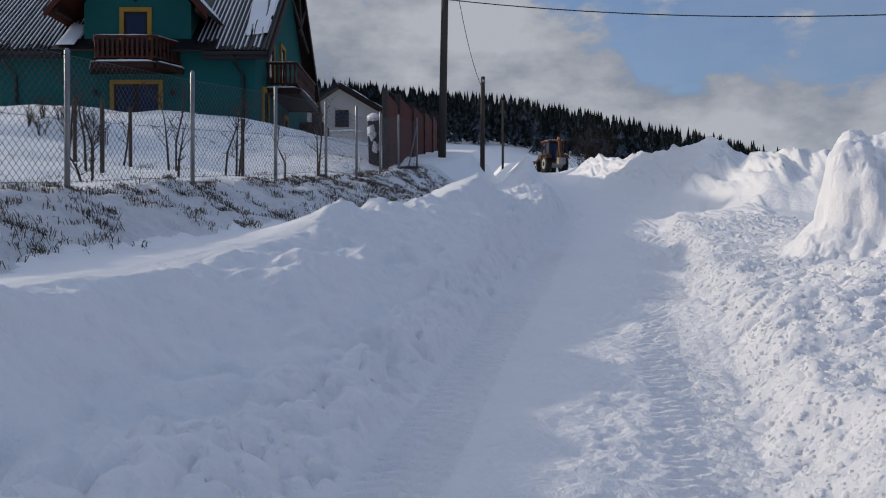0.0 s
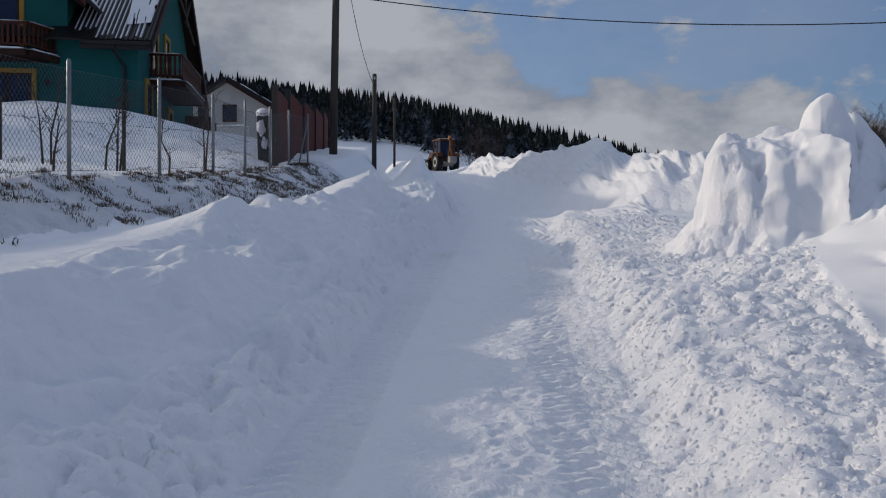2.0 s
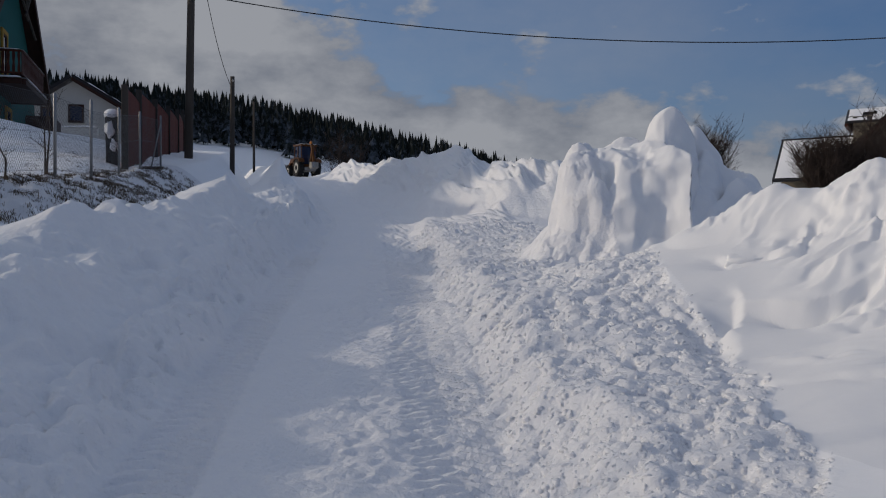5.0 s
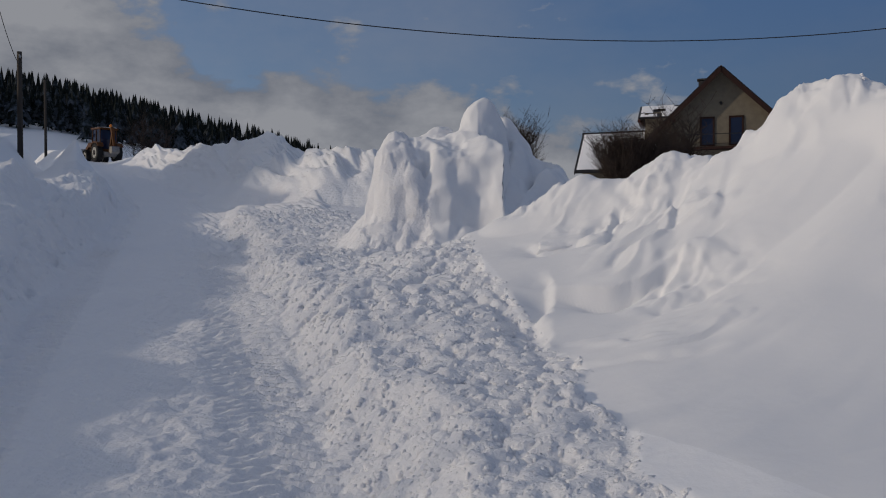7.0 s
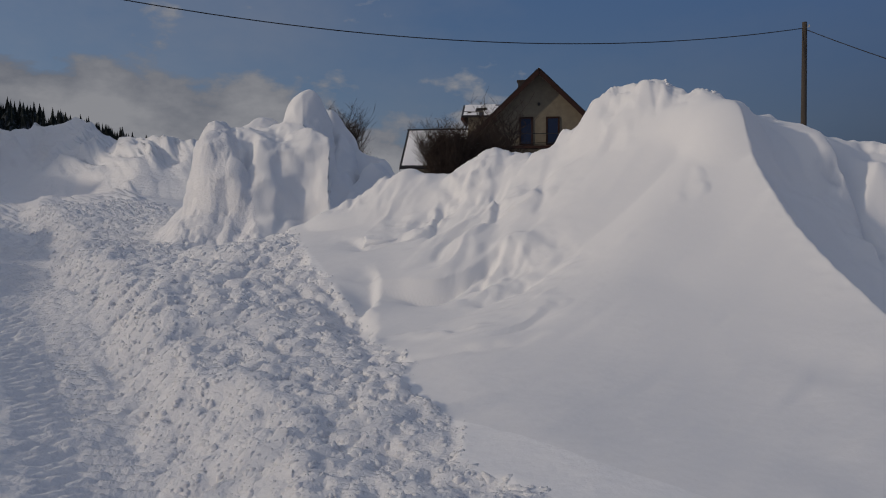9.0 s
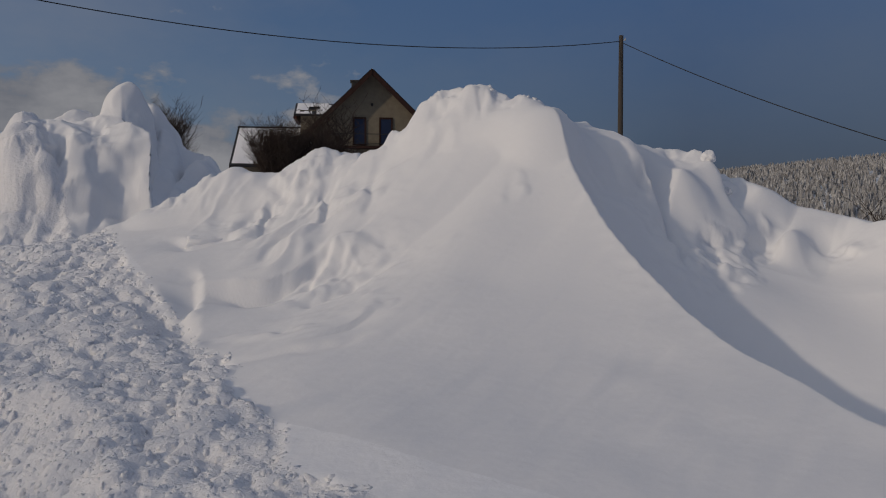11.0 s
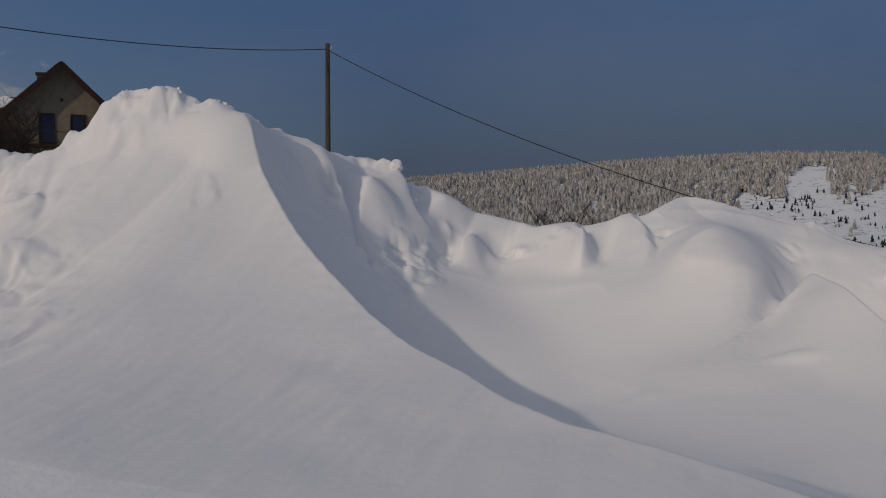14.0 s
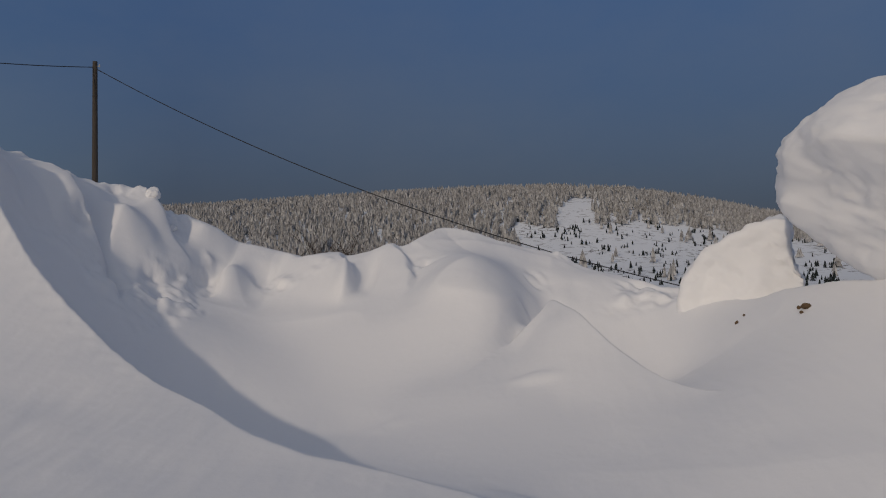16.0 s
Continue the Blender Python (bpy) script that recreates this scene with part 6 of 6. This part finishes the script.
# ---- dead grass of the embankment and the yard's edge ----
def grass():
    r = np.random.RandomState(8)
    n = 22000
    y = r.uniform(2.5, 29, n)
    fx = np.interp(y, col(FENCE, 1), col(FENCE, 0))
    off = np.concatenate([r.uniform(-0.4, 1.4, n * 6 // 8), -r.uniform(0, 1, n - n * 6 // 8) ** 1.6 * 5.5])
    x = fx + off
    keep = 0.6 * value_noise(x * 2.6, y * 2.6, 61) + 0.6 * value_noise(x * 7, y * 7, 62) > np.where(off > -0.5, np.where(y < 7.5, 0.12, 0.06) + 0.25 * np.clip(off - 0.9, 0, 1), 0.35)
    x, y = x[keep], y[keep]
    z = height(x, y)
    V, T = [], []
    for px, py, pz in zip(x, y, z):
        for _ in range(3):
            a, b = r.uniform(-2.6, -0.4), r.uniform(0, 6.28)
            l = r.uniform(0.03, 0.10)
            w = 0.004
            lean = r.uniform(1.0, 2.3)
            sx, sy = math.cos(b) * w, math.sin(b) * w
            qx, qy = px + r.uniform(-0.06, 0.06), py + r.uniform(-0.06, 0.06)
            k = len(V)
            mx, my, mz = qx + math.cos(a) * l * lean * 0.3, qy + math.sin(a) * l * lean * 0.3, pz + l * 0.6
            V += [(qx - sx, qy - sy, pz - 0.02), (qx + sx, qy + sy, pz - 0.02), (mx + sx * 0.8, my + sy * 0.8, mz), (mx - sx * 0.8, my - sy * 0.8, mz), (qx + math.cos(a) * l * lean, qy + math.sin(a) * l * lean, pz + l * (1 - 0.35 * lean))]
            T += [(k, k + 1, k + 2), (k, k + 2, k + 3), (k + 3, k + 2, k + 4)]
    tagged(mesh_object("dead_grass", V, T, STRAW), "brown dead grass poking through the snowy embankment", "grass", kind="stuff")


grass()


# ---- loose snow clods ----
def clod_template(seed):
    bm = bmesh.new()
    bmesh.ops.create_icosphere(bm, subdivisions=1, radius=1)
    off = Vector((seed * 3.7, seed * 1.9, 0))
    for v in bm.verts:
        v.co *= 0.72 + 0.5 * noise.noise(v.co * 1.1 + off)
        v.co.z *= 0.8
    bm.verts.index_update()
    out = np.array([v.co[:] for v in bm.verts]), np.array([[v.index for v in f.verts] for f in bm.faces])
    bm.free()
    return out


CLODS = [clod_template(k) for k in range(8)]


def scatter_clods(name, x, y, size, mat, label, seed, sink, parent):
    r = np.random.RandomState(seed)
    z = height(x, y)
    V, T, n = [], [], 0
    for px, py, pz, s in zip(x, y, z, size):
        v, t = CLODS[r.randint(8)]
        e = np.array(Euler((r.uniform(0, 6), r.uniform(0, 6), r.uniform(0, 6))).to_matrix())
        V.append(v @ e.T * s * np.array([1, 1, r.uniform(0.6, 1)]) + (px, py, pz + s * sink))
        T.append(t + n)
        n += len(v)
    ob = mesh_object(name, np.vstack(V), np.vstack(T), mat, parent=parent)
    return tagged(ob, label, kind="stuff")


def crumbs():
    """Crumbs thrown up by the plough, on the berm and thinly along the road's edge and the foot of the bank."""
    r = np.random.RandomState(23)
    n = 30000
    y = 2.6 + 16 * r.uniform(0, 1, n) ** 1.7
    q = r.uniform(0.2, 4.3, n)
    x = np.interp(y, ROAD_Y, ROAD_X) + q / 0.978
    edge = berm_edge(y) * 0.978 + 0.13 * fbm((y * 0.978 + x * 0.208) * 1.7, q, 11, 3)
    keep = (q < edge + 0.05) & (((x - 6.7) / 2.1) ** 2 + ((y - 11.4) / 1.7) ** 2 > 1) & (r.uniform(0, 1, n) < np.where(q > 1.12, 1.0, 0.10 * np.clip(q / 1.1, 0, 1) ** 2))
    x, y, q = x[keep], y[keep], q[keep]
    size = (0.016 + 0.034 * r.uniform(0, 1, len(x)) ** 2) * np.where(q > 1.12, 1, 0.5) * (1 + 0.04 * y)
    scatter_clods("snow_crumbs", x, y, size, CLOD_SNOW, "loose crumbs of broken snow covering the berm", 26, -0.42, berm_ob)


crumbs()
r = np.random.RandomState(21)
n = 500
x, y = r.uniform(6.8, 8.0, n), r.uniform(4.4, 6.2, n)
keep = np.abs((x - 7.35) + (y - 5.0) * 0.25) < 0.12
scatter_clods("snow_clods", x[keep], y[keep], 0.012 + 0.03 * r.uniform(0, 1, keep.sum()) ** 2, SNOW, "icy lumps caught on the crest of the drift", 25, 0.0, great_drift)


def snow_block(name, m, size, detail, amount, facets, label, category, seed, mat=SNOW, flat=0.72):
    """A broken block of hard snow with rough faces."""
    bm = bmesh.new()
    bmesh.ops.create_icosphere(bm, subdivisions=detail, radius=1)
    rnd = random.Random(seed)
    planes = [(Vector((rnd.gauss(0, 1), rnd.gauss(0, 1), rnd.gauss(0, 1))).normalized(), rnd.uniform(flat, 0.95)) for _ in range(facets)]
    off = Vector((seed * 5.1, 2.0, seed))
    for v in bm.verts:
        d = v.co.normalized()
        cut = min([1.0] + [lim / max(d.dot(nn), 1e-3) for nn, lim in planes if d.dot(nn) > 0.05])
        v.co = d * min(1.0, cut)
        v.co *= 1 + amount * noise.fractal(d * 2.3 + off, 0.9, 2.1, 5) + amount * 0.35 * abs(noise.noise(d * 9 + off)) + amount * 0.5 * max(0.0, noise.noise(d * 2.0 - off) + 0.25) * noise.noise(d * 24 + off)
        v.co = Vector((v.co.x * size[0], v.co.y * size[1], v.co.z * size[2]))
    me = bpy.data.meshes.new(name)
    bm.to_mesh(me)
    bm.free()
    me.materials.append(mat)
    me.polygons.foreach_set("use_smooth", [True] * len(me.polygons))
    ob = new(name, me)
    ob.matrix_basis = m
    return tagged(ob, label, category)


snow_block("snow_boulder", pose(7.0, -3.87, 2.35, 8, -10, 20), (1.5, 1.5, 0.9), 6, 0.055, 9, "huge rounded boulder of hard snow on the bank", "snow boulder", 5)


def leaning_slab():
    """A broken plate of hard snow, its top sloping up to a jagged edge."""
    bm = prism([(-0.62, -0.4), (-0.56, -0.02), (-0.3, 0.26), (0.12, 0.52), (0.34, 0.56), (0.42, 0.50), (0.47, 0.2), (0.56, -0.02), (0.58, -0.4)], -0.2, 0.24)
    bmesh.ops.triangulate(bm, faces=bm.faces)
    for _ in range(5):
        bmesh.ops.subdivide_edges(bm, edges=[e for e in bm.edges if e.calc_length() > 0.06], cuts=1, use_grid_fill=True)
        bmesh.ops.triangulate(bm, faces=[f for f in bm.faces if len(f.verts) > 3])
    bm.normal_update()
    for v in bm.verts:
        jag = smooth(np.float64((v.co.x - 0.15) / 0.25))
        v.co += v.normal * float((0.07 * noise.fractal(v.co * 3.0, 0.9, 2.1, 4)) + jag * 0.05 * noise.noise(v.co * 11))
        v.co.y += 0.15 * v.co.z
    me = bpy.data.meshes.new("snow_slab")
    bm.to_mesh(me)
    bm.free()
    me.materials.append(SNOW)
    me.polygons.foreach_set("use_smooth", [True] * len(me.polygons))
    ob = new("snow_slab", me)
    ob.matrix_basis = pose(8.72, -2.5, 1.66, 0, 0, -105.7)
    tagged(ob, "broken plate of hard snow leaning on the bank", "snow slab")


leaning_slab()
for k, (x, y, s) in enumerate(((7.42, 4.98, 0.10), (7.62, 4.75, 0.05), (7.75, 4.7, 0.045), (8.55, 4.4, 0.05), (8.95, 3.62, 0.075), (9.05, 3.45, 0.05))):
    snow_block("snow_lump", pose(x, y, ground_at(x, y) + s * 0.2, 0, 10, 40 * k), (s * 1.2, s, s * 0.9), 4, 0.16, 5, "icy lump of snow perched on the crest", "snow lump", 40 + k)
for k, (x, y, s) in enumerate(((7.25, -2.62, 0.034), (7.32, -2.59, 0.02), (7.21, -2.57, 0.016), (7.78, -2.2, 0.018), (7.85, -2.28, 0.014))):
    snow_block("soil_clod", pose(x, y, ground_at(x, y) + s * 0.5, 20 * k, 10, 40 * k), (s, s * 1.2, s * 0.8), 3, 0.25, 5, "frozen brown clod of soil in the snow", "soil clod", 60 + k, DIRT)

for k, (x, y, z, size, turn) in enumerate(((5.12, 7.12, 1.64, (0.3, 0.12, 0.11), -35),)):
    snow_block("snow_slab", pose(x, y, z, 18, -8, turn), size, 5, 0.10, 14, "angular block of crusted snow breaking from the drift", "snow slab", 82 + 3 * k, flat=0.5)
lip_z = ground_at(-0.66, 6.3)
lip = tube([(-0.72, 6.05, lip_z - 0.12), (-0.69, 6.2, lip_z - 0.01), (-0.65, 6.33, lip_z + 0.07), (-0.61, 6.45, lip_z + 0.11), (-0.56, 6.5, lip_z + 0.10)], [0.10, 0.085, 0.06, 0.04, 0.015], 8)
part("crust_lip", lip, BANK_SNOW, left_bank, "curled lip of crusted snow", True)



# ---- the digger ----
def wheel(parent, x, y, r, w):
    bm = bmesh.new()
    prof = [(-w / 2, r * 0.62), (-w / 2, r * 0.9), (-w * 0.36, r), (w * 0.36, r), (w / 2, r * 0.9), (w / 2, r * 0.62)]
    n = 28
    rings = [[bm.verts.new((x + pr * math.cos(2 * math.pi * i / n), y + pw, r + pr * math.sin(2 * math.pi * i / n))) for i in range(n)] for pw, pr in prof]
    for a, b in zip(rings, rings[1:]):
        for i in range(n):
            bm.faces.new((a[i], a[(i + 1) % n], b[(i + 1) % n], b[i]))
    for i in range(0, n, 1):
        a = 2 * math.pi * i / n
        add_box(bm, (-0.02, -w / 2, r - 0.01), (0.03, w / 2, r + 0.035), 0, pose(x, y, r) @ Matrix.Rotation(a, 4, "Y"))
    bmesh.ops.recalc_face_normals(bm, faces=bm.faces)
    ty = part("wheel", bm, RUBBER, parent, "heavy lugged black tyre")
    rim = bmesh.new()
    bmesh.ops.create_cone(rim, cap_ends=True, segments=20, radius1=r * 0.62, radius2=r * 0.55, depth=w * 0.9, matrix=pose(x, y, r, 90))
    part("rim", rim, PALE_RIM, ty, "pale painted rim")
    hub = bmesh.new()
    bmesh.ops.create_cone(hub, cap_ends=True, segments=12, radius1=r * 0.28, radius2=r * 0.22, depth=w * 1.06, matrix=pose(x, y, r, 90))
    part("hub", hub, RUBBER, ty)


def digger():
    """Front towards +x; the digging arm folded at the back."""
    x, y = 9.3, 73.5
    d = thing("backhoe_loader", pose(x, y, ground_at(x, y) - 0.02, 0, -3, 104), "orange-yellow backhoe loader standing on the ploughed road", "digger")
    body = prism([(-1.1, 0.75), (0.2, 0.70), (2.3, 0.75), (2.35, 1.25), (2.15, 1.55), (0.75, 1.65), (0.6, 1.05), (-1.1, 1.05)], -0.42, 0.42)
    part("bonnet", body, DIGGER, d)
    part("chassis", boxed((-1.5, -0.5, 0.45), (2.2, 0.5, 0.8), 0.04), STEEL, d)
    cab = part("cab", prism([(-1.05, 1.0), (0.7, 1.0), (0.72, 1.5), (0.5, 2.55), (-0.95, 2.55), (-1.1, 1.8)], -0.62, 0.62), GLASS, d, "dark glazed cab")
    for s in (-1, 1):
        for a, b in (((0.72, s * 0.64, 1.0), (0.5, s * 0.64, 2.58)), ((-1.1, s * 0.64, 1.0), (-0.97, s * 0.64, 2.58)), ((-0.2, s * 0.64, 1.0), (-0.2, s * 0.64, 2.58))):
            part("cab_post", tube([a, b], 0.045, 6), DIGGER, cab)
    part("cab_roof", boxed((-1.2, -0.74, 2.55), (0.75, 0.74, 2.72), 0.05), DIGGER, d, "orange cab roof")
    part("snow_cap", rough_slab((-1.1, -0.68, 2.72), (0.65, -0.68, 2.72), (0.65, 0.68, 2.72), (-1.1, 0.68, 2.72), 0.05, 8), SNOW, d, "snow on the cab roof", True)
    beacon = tube([(-0.75, -0.3, 2.7), (-0.75, -0.3, 2.95), (-0.75, -0.3, 3.03)], [0.11, 0.11, 0.06], 10)
    part("beacon", beacon, BEACON, d, "amber warning beacon")
    for s in (-1, 1):
        wheel(d, -0.75, s * 0.78, 0.72, 0.45)
        wheel(d, 1.55, s * 0.72, 0.48, 0.36)
        part("mudguard", prism([(-1.55, 1.2), (-1.3, 1.5), (-0.75, 1.6), (-0.2, 1.5), (0.05, 1.2), (-0.05, 1.2), (-0.28, 1.42), (-0.75, 1.52), (-1.22, 1.42), (-1.45, 1.2)], s * 0.78 - 0.24, s * 0.78 + 0.24), DIGGER, d)
        part("loader_arm", prism([(0.3, 1.35), (1.6, 1.45), (2.9, 0.55), (3.0, 0.35), (2.8, 0.35), (1.55, 1.2), (0.3, 1.15)], s * 0.55 - 0.06, s * 0.55 + 0.06), DIGGER, d)
    part("bucket", prism([(2.85, 0.12), (3.65, 0.08), (3.7, 0.16), (3.0, 0.3), (2.95, 0.85), (3.25, 1.05), (3.2, 1.12), (2.82, 0.95)], -1.05, 1.05), STEEL, d, "worn steel front bucket")
    part("bucket_snow", rough_slab((2.95, -1.0, 0.5), (3.6, -1.0, 0.35), (3.6, 1.0, 0.35), (2.95, 1.0, 0.5), 0.25, 8), SNOW, d, "snow heaped in the bucket", True)
    boom = part("boom", prism([(-1.4, 0.7), (-1.55, 0.7), (-2.1, 2.3), (-1.75, 2.75), (-1.6, 2.65), (-1.85, 2.25)], -0.12, 0.12), DIGGER, d, "folded digging arm")
    part("dipper", prism([(-1.75, 2.75), (-1.6, 2.7), (-2.15, 1.2), (-2.35, 1.2)], -0.09, 0.09), DIGGER, boom)
    part("back_bucket", prism([(-2.5, 1.2), (-2.05, 1.2), (-1.95, 0.8), (-2.25, 0.6), (-2.55, 0.75)], -0.3, 0.3), STEEL, boom)
    for s in (-1, 1):
        part("headlight", tube([(0.68, s * 0.5, 2.5), (0.76, s * 0.5, 2.5)], [0.07, 0.08], 10), PALE_RIM, d)
        part("mirror", boxed((0.7, s * 0.8 - 0.08, 2.0), (0.74, s * 0.8 + 0.08, 2.3), 0.01), RUBBER, d)


digger()
